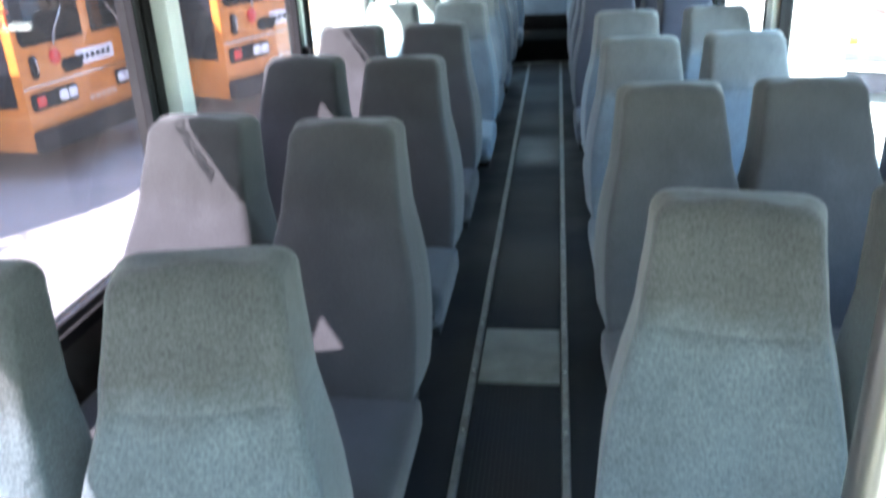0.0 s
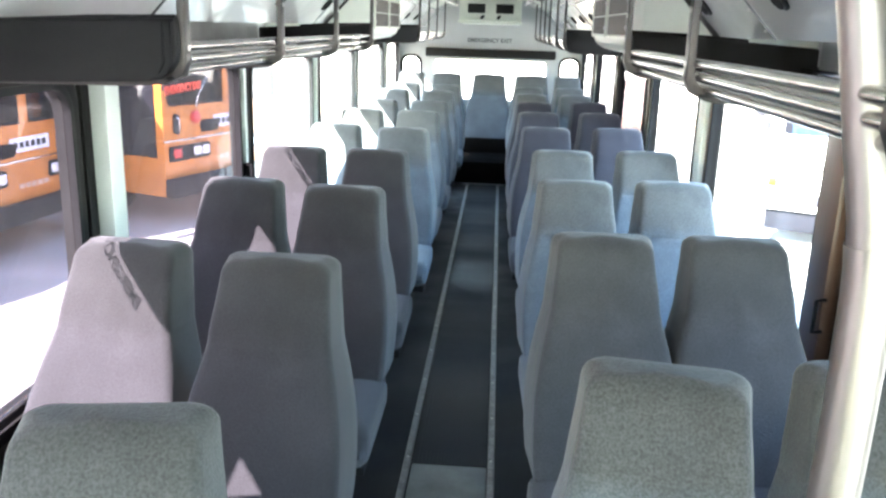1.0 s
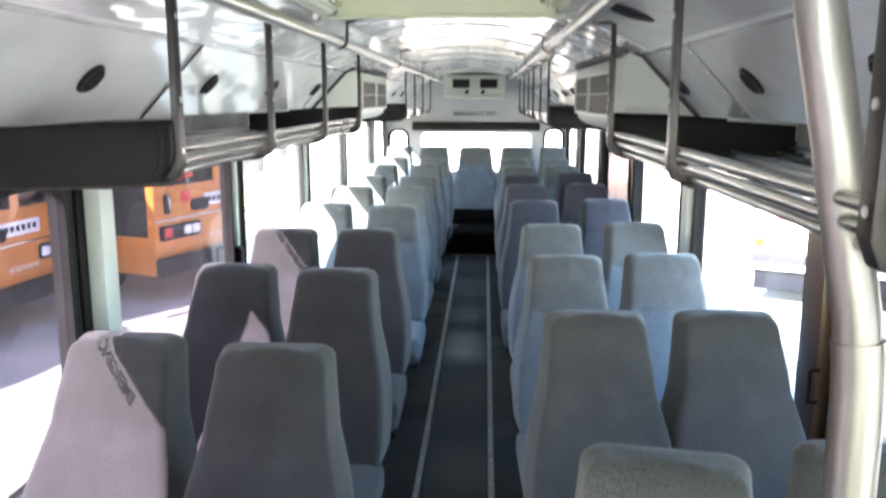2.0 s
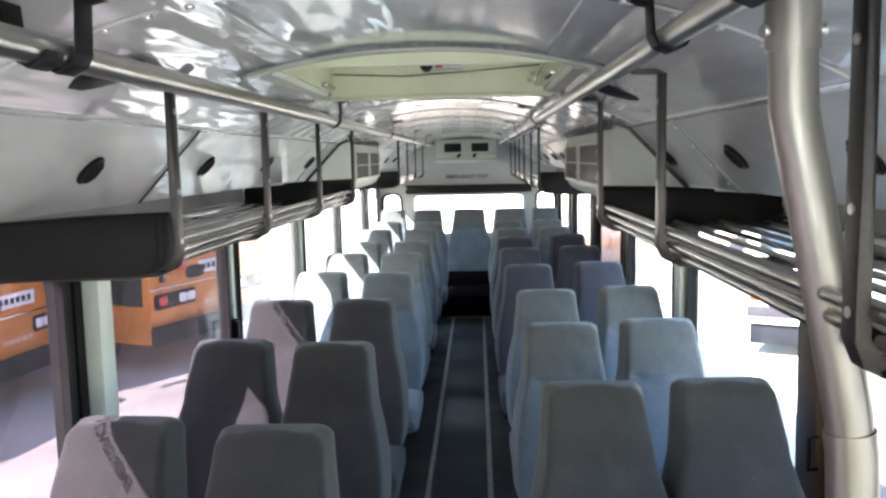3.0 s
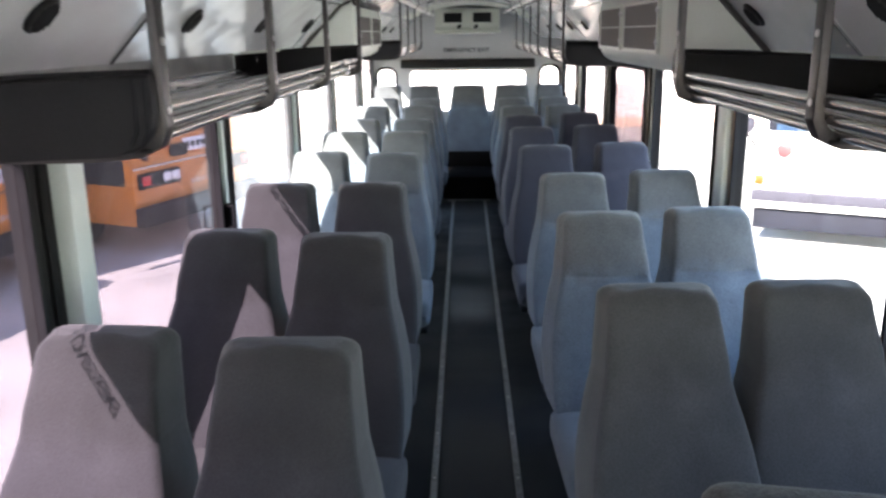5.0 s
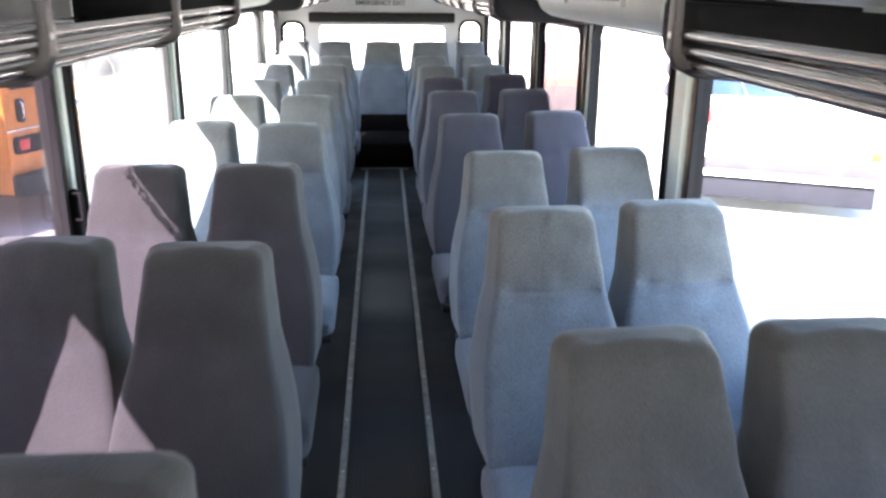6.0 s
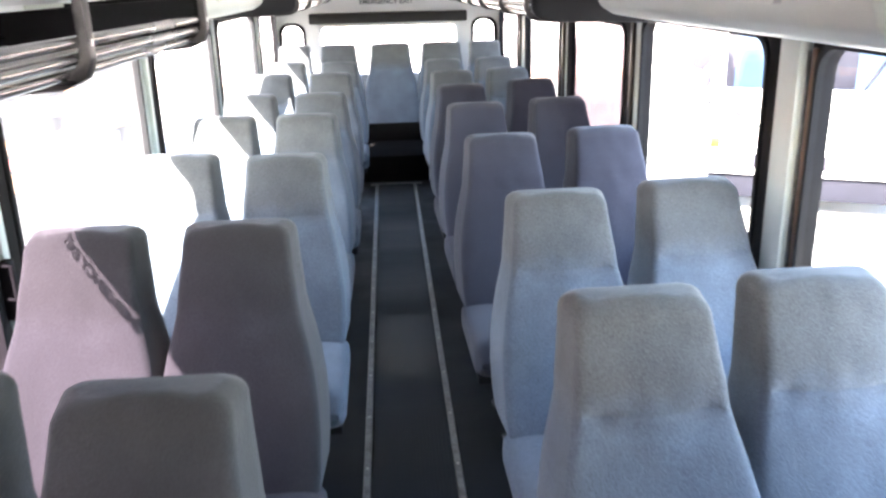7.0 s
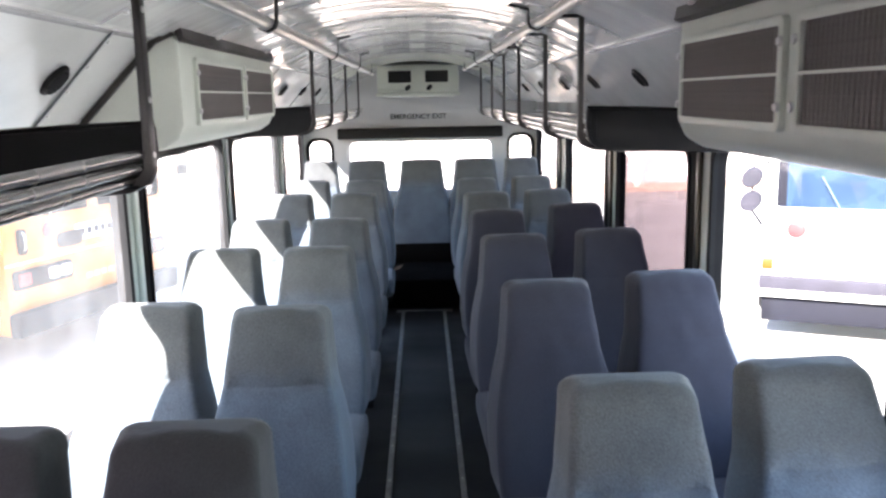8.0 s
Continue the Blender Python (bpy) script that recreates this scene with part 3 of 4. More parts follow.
def place(ob, spots, wide=1.0):
    """The first seat goes to the first spot, copies to the others, each a little uneven."""
    for i, (x, y, z, turn) in enumerate(spots):
        m = pose(x, y, z, random.uniform(-0.7, 0.7), 0, turn + random.uniform(-1.0, 1.0)) @ Matrix.Diagonal((wide, 1, 1, 1))
        if i == 0:
            ob.matrix_basis = m
        else:
            copy_thing(ob, m)


AISLE = {
    -1: [(-0.441, 1.04), (-0.424, 1.955), (-0.440, 2.925), (-0.456, 3.898), (-0.434, 4.838), (-0.447, 5.870), (-0.438, 6.705), (-0.452, 7.868), (-0.432, 8.74)],
    1: [(0.452, 1.330), (0.465, 2.338), (0.461, 3.250), (0.470, 4.112), (0.438, 5.110), (0.434, 6.075), (0.429, 6.925), (0.440, 7.802), (0.440, 8.74)],
}
WINDOW_SIDE = {
    -1: [(-0.864, 0.972), (-0.856, 2.035), (-0.846, 3.005), (-0.868, 3.888), (-0.859, 4.905), (-0.857, 5.872), (-0.859, 6.730), (-0.890, 7.885), (-0.876, 8.82)],
    1: [(0.868, 1.37), (0.865, 2.380), (0.870, 3.326), (0.912, 4.195), (0.900, 5.212), (0.897, 6.187), (0.910, 7.127), (0.864, 7.892), (0.877, 8.82)],
}
# rows whose shade is put into a darker cloth, fully and partly
shaded_rows = {-1: (1, 2, 3), 1: ()}
half_shaded_rows = {-1: (), 1: (1,)}
plum_rows = {-1: (), 1: (4, 5, 6)}
front_rows = (0,)
rows = [(side, i) for side in (-1, 1) for i in range(9)]


def pair(side, i):
    (xa, ya), (xw, yw) = AISLE[side][i], WINDOW_SIDE[side][i]
    if i == 0:
        return [(xa, ya, 0, -side * 9.0), (xw, yw, 0, 11.0 if side < 0 else -4.0)]
    if side < 0:
        return [(xa, ya, 0, 0), (xw, yw, 0, -4.0 if i == 1 else 0)]
    return [(xa, ya, 0, 1.5), (xw, yw, 0, 4.0 if i > 2 else 1.0)]


place(seat(), [p for side, i in rows if i not in shaded_rows[side] + half_shaded_rows[side] + plum_rows[side] + front_rows for p in pair(side, i)])
place(seat(cloth="cloth_shaded", label="high-backed bus seat in grey cloth darkened for shade, drawn without its crease"), [p for side, i in rows if i in shaded_rows[side] for p in pair(side, i)])
place(seat(cloth="cloth_half_shaded", label="high-backed bus seat in slate-grey cloth partly darkened for shade, drawn without its crease"), [p for side, i in rows if i in half_shaded_rows[side] for p in pair(side, i)])
place(seat(cloth="cloth_plum", label="high-backed bus seat in dark violet-grey cloth"), [p for side, i in rows if i in plum_rows[side] for p in pair(side, i)])
place(seat(cloth="cloth_grey", label="high-backed bus seat in dusty grey-teal tweed cloth, worn smooth"), [p for side, i in rows if i in front_rows for p in pair(side, i)])
bench = seat(1.085, 0.34, foot=0.30, lean=0.32)
tagged(bench, "tall rear bench seat in blue-grey tweed cloth", "bus seat", "rear bench seats")
place(bench, [(x, 10.22, 0.02, 0) for x in (-0.512, 0.005, 0.520)], 1.13)
for x in (-0.955, 0.962):
    copy_thing(bench, pose(x, 10.22, 0.02) @ Matrix.Diagonal((0.9, 1, 1, 1)))

# ---- luggage racks ----
RX = 0.50


def rack(side, y0, y1, posts):
    ob = thing("luggage_rack", "open luggage rack of polished rails on dark posts", "luggage rack", group="luggage racks")
    for i, (dx, z) in enumerate(((0.0, 1.602), (0.006, 1.577), (0.022, 1.554))):
        part("front_rail", tube([(side * (RX + dx), y0, z), (side * (RX + dx), y1, z)], 0.0098, 10), "rail", ob)
    for i in range(7):
        x = side * (RX + 0.085 + 0.068 * i)
        part("floor_rail", tube([(x, y0, 1.552 - 0.002 * i), (x, y1, 1.552 - 0.002 * i)], 0.0075, 8), "rail" if i % 2 else "satin", ob)
    part("trough_back", box(min(side * 1.045, side * 1.055), y0, 1.525, max(side * 1.045, side * 1.055), y1, 1.646), "trough", ob, "glossy dark back of the rack")
    part("back_rod", tube([(side * 1.0, y0, 1.566), (side * 1.0, y1, 1.566)], 0.006, 8), "rail", ob)
    for y in posts:
        bar = [(RX - 0.020, arch(RX) + 0.005), (RX - 0.020, 1.62), (RX - 0.022, 1.575), (RX - 0.010, 1.546), (RX + 0.025, 1.530), (RX + 0.10, 1.524), (1.16, 1.518)]
        back = [(x + 0.014, z + (0.012 if i > 2 else 0.0)) for i, (x, z) in enumerate(bar)]
        outline = [(side * x, z) for x, z in bar] + [(side * x, z) for x, z in reversed(back)]
        post = part("post", prism(outline, "y", y - 0.016, y + 0.016, 0.003), "post", ob)
        for z in (1.86, 1.60, 1.70):
            part("screw", disc((side * (RX - 0.020), y, z), (-side, 0, 0), 0.006, 0.003, 8), "screw", post)
        part("top_flange", box(min(side * (RX - 0.07), side * (RX - 0.002)), y - 0.018, arch(RX) + 0.003, max(side * (RX - 0.07), side * (RX - 0.002)), y + 0.018, arch(RX) + 0.012, 0.002), "post", post)
        part("bracket", box(min(side * 0.505, side * 1.15), y - 0.02, 1.538, max(side * 0.505, side * 1.15), y + 0.02, 1.545, 0.002), "black", ob)
    return ob


rack(-1, 1.55, 3.95, [1.545, 2.265, 3.06, 3.92])
rack(-1, 6.22, 9.6, [6.28, 7.08, 8.0, 9.1])
rack(1, 0.60, 2.43, [0.719, 1.575, 2.385])
rack(1, 4.76, 9.6, [4.83, 5.53, 6.38, 7.1, 7.9, 8.9])


def end_cap(side, y):
    """A moulded black plate closing the end of a rack, with a rounded lower corner."""
    ob = thing("rack_end_cap", "black moulded vinyl cap closing the end of a luggage rack", "end cap", group="rack end caps")
    out = [(0.488, 1.656), (0.486, 1.600), (0.490, 1.575), (0.502, 1.554), (0.522, 1.541), (0.55, 1.536), (1.043, 1.514), (1.043, 1.625), (0.84, 1.638)]
    part("cap_plate", prism([(side * x, z) for x, z in out], "y", y - 0.014, y + 0.014, 0.008), "black", ob)
    part("top_bead", tube([(side * 0.490, y, 1.656), (side * 0.66, y, 1.651), (side * 0.84, y, 1.640)], 0.006, 8), "rubber", ob)
    for x in (0.496, 0.512):
        part("moulded_fold", tube([(side * x, y - 0.012, 1.648), (side * x, y - 0.015, 1.575), (side * (x + 0.012), y - 0.012, 1.553)], 0.0035, 6), "rubber", ob)
    return ob


for side, y in ((-1, 1.515), (-1, 3.965), (-1, 6.20), (1, 2.445), (1, 4.74)):
    end_cap(side, y)

scrap = thing("cardboard_scrap", "small cream cardboard scrap lying in the luggage rack", "cardboard", at=(-0.64, 1.66, 1.563), bm=prism([(-0.07, -0.05), (0.06, -0.06), (0.08, 0.03), (-0.05, 0.06)], "z", 0.0, 0.075, 0.004), mat="cream")

# ---- air units over the windows ----
def air_unit(side, y0, y1, grilles):
    ob = thing("air_unit", "cream air-conditioning unit with dusty brown grilles", "air conditioner", group="air units")
    out = [(0.66, 1.90), (0.585, 1.845), (0.585, 1.635), (0.60, 1.60), (0.64, 1.575), (0.75, 1.555), (1.165, 1.50), (1.165, 1.76), (1.0, 1.90)]
    part("housing", prism([(side * x, z) for x, z in out], "y", y0, y1, 0.010), "cream", ob)
    part("top_edge", prism([(side * x, z) for x, z in ((0.60, 1.90), (0.584, 1.842), (0.570, 1.850), (0.585, 1.915))], "y", y0, y1), "post", ob)
    part("edge_trim", prism([(side * 0.60, 1.868), (side * 0.652, 1.846), (side * 0.850, 1.640), (side * 0.838, 1.632), (side * 0.640, 1.838), (side * 0.59, 1.858)], "y", y0 - 0.012, y0 - 0.001), "post", ob)
    for g0, g1 in grilles:
        x = side * 0.585
        # flat near-black sheet painted as the shade behind the slats
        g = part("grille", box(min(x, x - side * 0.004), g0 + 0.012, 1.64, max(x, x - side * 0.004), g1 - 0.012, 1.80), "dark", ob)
        f = part("grille_frame", ring_frame("x", g0 + 0.02, 1.645, g1 - 0.02, 1.795, 0.006, 0.015, side * 0.588, side * 0.574, -side * 0.003), "cream", g)
        n = int((g1 - g0 - 0.04) / 0.0135)
        for k in range(n):
            y = g0 + 0.024 + k * 0.0135
            part("slat", box(min(side * 0.580, side * 0.5765), y, 1.645, max(side * 0.580, side * 0.5765), y + 0.008, 1.795), "grille", g, smooth=False) if k == 0 else None
            if k == 0:
                first = g.children[-1]
            else:
                again(first, (0, 0.0135 * k, 0))
        part("cross_bar", box(min(side * 0.577, side * 0.573), g0 + 0.02, 1.718, max(side * 0.577, side * 0.573), g1 - 0.02, 1.723), "cream", g)
        for y in (g0 + 0.008, g1 - 0.008):
            for z in (1.67, 1.77):
                part("clip", disc((side * 0.573, y, z), (-side, 0, 0), 0.008, 0.006, 8), "screw", g)
    return ob


air_unit(-1, 4.50, 5.77, [(4.61, 5.20), (5.215, 5.745)])
air_unit(1, 2.78, 4.21, [(3.02, 3.625), (3.66, 4.175)])

# speakers in the cove panels
def speaker(side, y):
    c, n = Vector((side * 0.752, y, 1.7458)), Vector((-side * 0.732, 0, -0.681))
    ob = thing("speaker", "small round dark mesh speaker set in the panel", "speaker", group="speakers")
    part("rim", disc(c, n, 0.040, 0.006, 20), "black", ob)
    part("mesh_cover", disc(c + n * 0.006, n, 0.033, 0.004, 20), "post", ob)
    across = n.cross(Vector((0, 1, 0))).normalized()
    for k in range(-3, 4):
        half = math.sqrt(0.031 ** 2 - (0.0085 * k) ** 2)
        mid = c + n * 0.0105 + Vector((0, 0.0085 * k, 0))
        part("slot", tube([mid - across * half, mid, mid + across * half], 0.0022, 6), "dark", ob)
    return ob


for side, ys in ((-1, (1.74, 2.53, 3.30, 4.16, 6.3, 7.05, 7.8, 8.6)), (1, (1.28, 1.95, 2.66, 5.16, 5.91, 6.65, 7.4, 8.2))):
    for y in ys:
        speaker(side, y)


# grab rails under the ceiling with their straps
def grab_rail(side, z, y0, y1, straps, r=0.0165):
    """straps: the place along the rail, and 1 for a hook from the aisle side or -1 from the outer side."""
    ob = thing("grab_rail", "satin aluminium ceiling grab rail hung on black straps", "grab rail", group="grab rails")
    x = side * 0.38
    part("rail", tube([(x, y0, z), (x, y1, z)], r, 16), "satin", ob)
    for y, way in straps:
        s_ = side * way
        pts = [(0.030, arch(0.38 - 0.03 * way) + 0.004), (0.027, z), (0.020, z - 0.014), (0.0, z - r - 0.006), (-0.018, z - 0.016), (-0.024, z - 0.004)]
        pts = [(x - s_ * dx, pz) for dx, pz in pts]
        inn = [(px + (x - px) * 0.13, pz + (z - pz) * 0.13 if i else pz) for i, (px, pz) in enumerate(pts)]
        strap = part("strap", prism(pts + inn[::-1], "y", y - 0.021, y + 0.021, 0.001), "black", ob)
        f0, f1 = x - s_ * 0.026, x - s_ * 0.085
        top = (arch(f0), arch(f1))
        part("flange", prism([(f0, top[0] - 0.006), (f1, top[1] - 0.006), (f1, top[1] + 0.003), (f0, top[0] + 0.003)], "y", y - 0.021, y + 0.021, 0.001), "black", strap)
        xm = x - s_ * 0.060
        part("screw", disc((xm, y, arch(xm) - 0.006), (0, 0, -1), 0.008, 0.005, 8), "screw", strap)
    return ob


grab_rail(-1, 1.891, 0.0, 9.3, [(0.855, -1)] + [(y, 1) for y in (0.918, 2.80, 4.6, 6.2, 7.6, 8.8)], 0.0185)
grab_rail(1, 1.912, 0.66, 9.3, [(y, 1) for y in (0.695, 1.044, 3.45, 5.0, 6.4, 7.6, 8.8)])


# oval speakers in the ceiling's curve
def oval_speaker(x, y):
    n = Vector((-0.25 * x / 0.45, 0, -1)).normalized()
    ob = thing("ceiling_speaker", "dark oval mesh speaker on the curve of the ceiling", "speaker", group="ceiling speakers")
    c = Vector((x, y, arch(x)))
    for name, k, depth, mat in (("surround", 1.0, 0.004, "black"), ("mesh_cover", 0.86, 0.007, "black")):
        bm = bmesh.new()
        slope = Vector((1, 0, 0)) - n * n.x
        loops = []
        for d, grow in ((-0.004, 1.0), (depth * 0.6, 1.0), (depth, 0.9)):
            loops.append([c + slope * (0.080 * k * grow * math.cos(a)) + Vector((0, 0.062 * k * grow * math.sin(a), 0)) + n * d for a in [2 * math.pi * j / 28 for j in range(28)]])
        part(name, loft(loops), mat, ob)
    return ob


oval_speaker(0.49, 2.08)
oval_speaker(-0.51, 1.30)

# flat battens along the ceiling ahead of the hatch
for x in (-0.275, 0.306):
    thing("trim", "flat pale batten along the ceiling", "trim", kind="structure", bm=loft([[(x + dx, y, arch(x + dx) - d) for dx, d in ((-0.035, 0.0), (-0.033, 0.005), (0.033, 0.005), (0.035, 0.0))] for y in (-1.9, HY0 - 0.05)]), mat="laminate")

# roof hatch
hatch = thing("roof_hatch", "cream roof hatch with a wire and a small alarm box", "roof hatch")
for x0, x1, y0, y1 in ((-HX, -HX + 0.012, HY0, HY1), (HX - 0.012, HX, HY0, HY1), (-HX + 0.012, HX - 0.012, HY0, HY0 + 0.012), (-HX + 0.012, HX - 0.012, HY1 - 0.012, HY1)):
    part("curb", box(x0, y0, 1.946 if y0 > 2.4 else 1.962, x1, y1, 2.14), "hatch_cream", hatch, smooth=False)
part("rear_lip", box(-HX - 0.02, HY1 - 0.020, 1.938, HX + 0.02, HY1 + 0.030, 1.950, 0.005), "hatch_cream", hatch)
for y in (HY0 - 0.062, HY1 + 0.062):
    part("rim_bead", loft([[(x, y - 0.010, arch(x) + 0.001), (x, y - 0.006, arch(x) - 0.007), (x, y + 0.006, arch(x) - 0.007), (x, y + 0.010, arch(x) + 0.001)] for x in [-HX - 0.06 + (2 * HX + 0.12) * k / 16 for k in range(17)]]), "trim", hatch)
part("lid", box(-HX - 0.05, HY0 - 0.05, 2.14, HX + 0.05, HY1 + 0.05, 2.17, 0.01), "hatch_cream", hatch)
for y0, y1 in ((HY0 - 0.045, HY0 + 0.005), (HY1 - 0.005, HY1 + 0.045)):
    part("rim", loft([[(x, y0, arch(x) + 0.002), (x, y0 + 0.006, arch(x) - 0.010), (x, y1 - 0.006, arch(x) - 0.010), (x, y1, arch(x) + 0.002)] for x in [-HX - 0.045 + (2 * HX + 0.09) * k / 16 for k in range(17)]]), "cream", hatch)
for x0, x1 in ((-HX - 0.045, -HX + 0.005), (HX - 0.005, HX + 0.045)):
    part("rim", prism([(x0, arch(HX) + 0.002), (x0 + 0.006, arch(HX) - 0.016), (x1 - 0.006, arch(HX) - 0.014), (x1, arch(HX) + 0.004)], "y", HY0 + 0.006, HY1 - 0.006), "cream", hatch)
part("strut", box(HX - 0.024, 2.07, 1.966, HX - 0.004, 2.45, 1.974, 0.002), "chrome", hatch, "flat chrome strut of the lid")
part("strut_rod", tube([(HX - 0.040, 2.12, 1.985), (HX - 0.046, 2.30, 1.978), (HX - 0.035, 2.43, 1.968)], 0.004, 8), "rail", hatch)
for k in range(5):
    part("hinge_coil", disc((HX - 0.050, HY1 - 0.17 + 0.026 * k, 1.984), (0, 1, 0), 0.012, 0.012, 12), "rail", hatch)
part("catch", box(-HX + 0.008, HY1 - 0.16, 1.968, -HX + 0.030, HY1 - 0.03, 1.980, 0.003), "rail", hatch, "flat metal catch")
part("wire", tube([(-HX + 0.02, HY1 - 0.02, 2.015), (-0.1, HY1 - 0.02, 2.005), (0.1, HY1 - 0.02, 2.015), (HX - 0.02, HY1 - 0.02, 2.03)], 0.0018, 6), "black", hatch)
part("knob", disc((-0.028, HY1 - 0.014, 2.034), (0, -1, 0), 0.018, 0.03, 14), "black", hatch, "round black knob")
part("alarm_box", box(0.0, HY1 - 0.05, 2.022, 0.078, HY1 - 0.012, 2.046, 0.003), "lamp_white", hatch, "small white box with a red button")
part("red_button", box(0.002, HY1 - 0.056, 2.024, 0.022, HY1 - 0.049, 2.044, 0.002), "red", hatch)

# rear air unit, exit bar and lettering
unit = thing("rear_air_unit", "cream rear air outlet box with two dark vents", "air conditioner")
part("housing", prism([(9.6, 1.965), (9.6, 1.77), (9.63, 1.725), (9.68, 1.705), (10.68, 1.69), (10.68, 1.965)], "x", -0.36, 0.345, 0.014), "cream", unit)
part("lip", box(-0.372, 9.585, 1.700, 0.355, 9.62, 1.732, 0.008), "cream", unit)
for x in (-0.164, 0.155):
    v = part("vent", ring_frame("y", x - 0.100, 1.815, x + 0.100, 1.918, 0.012, 0.012, 9.602, 9.585), "cream", unit)
    # black sheet in place of the vent's shaded hollow
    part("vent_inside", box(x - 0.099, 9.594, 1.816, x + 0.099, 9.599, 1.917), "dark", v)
    part("knob", disc((x * 0.58, 9.598, 1.772), (0, -1, 0), 0.03, 0.015, 16, 0.65), "dark", unit, "small oval dark outlet")
for k in range(4):
    y = 9.3 - 0.3 * k
    trim = thing("trim", "pale raised ceiling rib", "trim", kind="structure", bm=loft([[(x, y - 0.03, arch(x) - 0.001), (x, y - 0.02, arch(x) - 0.013), (x, y + 0.02, arch(x) - 0.013), (x, y + 0.03, arch(x) - 0.001)] for x in xs]), mat="cream")
bar = thing("exit_bar_panel", "dark padded bar above the rear exit window", "padded bar", bm=box(-0.825, 10.60, 1.288, 0.825, 10.698, 1.395, 0.015), mat="black")
word = bpy.data.curves.new("exit_lettering", "FONT")
word.body, word.size, word.extrude, word.offset, word.align_x = "EMERGENCY EXIT", 0.070, 0.001, 0.0015, "CENTER"
word.materials.append(M["letters_dark"])
text = tagged(new("exit_lettering", word), "dark printed EMERGENCY EXIT lettering on the rear wall", "lettering")
text.matrix_world = pose(-0.015, 10.695, 1.478, 90, 0, 0)
for y, z, size, wide in ((1.375, 1.355, 0.054, 0.90), (3.09, 1.366, 0.043, 1.15), (-0.25, 1.355, 0.054, 0.90)):
    word = bpy.data.curves.new("window_lettering", "FONT")
    word.body, word.size, word.extrude, word.offset = "EMERGENCY EXIT", size, 0.0005, 0.0012 if size > 0.05 else 0.0026
    word.materials.append(M["letters_red"])
    text = tagged(new("window_lettering", word), "red EMERGENCY EXIT lettering stuck on the side window", "lettering", "window lettering")
    text.matrix_world = pose(-1.166, y, z, 90, 0, 90) @ Matrix.Diagonal((wide, 1, 1, 1))

# stanchion by the entrance
pole = thing("stanchion", "bent stainless steel grab pole by the entrance", "grab pole")
PY = 0.84
way = [(0.42, PY, 1.935), (0.421, PY, 1.86), (0.424, PY, 1.80), (0.433, PY, 1.755), (0.447, PY, 1.69), (0.463, PY, 1.61), (0.481, PY, 1.52), (0.492, PY, 1.465), (0.499, PY, 1.41), (0.502, PY, 1.34), (0.502, PY, 1.2), (0.497, PY, 0.9), (0.49, PY, 0.5), (0.485, PY, 0.0)]
way = [(x + 0.044, y, z) for x, y, z in way]
part("pipe", tube(way[:9], 0.026, 24), "steel", pole)
part("lower_pipe", tube([(0.5395, PY, 1.44)] + way[8:], 0.0285, 24), "steel", pole)
part("collar", tube([(0.464, PY, 1.95), (0.465, PY, 1.865)], 0.029, 24), "steel", pole)
for x in (-1, 1):
    part("screw", disc((0.464 + x * 0.029, PY - 0.006, 1.885), (x, -0.3, 0), 0.008, 0.006, 10), "screw", pole)

# ---- outside ----
GZ = -1.28
bm = bmesh.new()
bmesh.ops.create_grid(bm, x_segments=2, y_segments=2, size=1500)
ground = thing("ground", "pale dry yard around the bus", "ground", at=(0, 0, GZ), kind="structure", bm=bm, mat="ground")


def bus_shell(ob, paint, length, low):
    """What both kinds of parked bus share: body, mirrors' arms, wheels and side windows. The front is the plane y = 0, facing -y."""
    out = [(-1.2, low), (1.2, low), (1.2, 2.3), (1.12, 2.6), (0.85, 2.75), (-0.85, 2.75), (-1.12, 2.6), (-1.2, 2.3)]
    part("body", prism(out, "y", 0.0, length, 0.04), paint, ob)
    part("belt_rail", box(-1.205, -0.012, 1.055, 1.205, 0.0, 1.08, 0.003), "chrome" if paint == "white_paint" else "rail", ob)
    for x in (-1, 1):
        for y in (1.2, length - 2.0):
            tyre = part("tyre", disc((x * 0.95, y, 0.48), (x, 0, 0), 0.48, 0.27, 24), "rubber", ob)
            part("rim", disc((x * 1.215, y, 0.48), (x, 0, 0), 0.27, 0.02, 18), "chrome", tyre)
        for k in range(int(length / 1.15) - 1):
            y = 1.15 + 1.15 * k
            part("side_window", box(min(x * 1.195, x * 1.207), y, 1.45, max(x * 1.195, x * 1.207), y + 0.95, 2.15, 0.003), "bumper", ob)


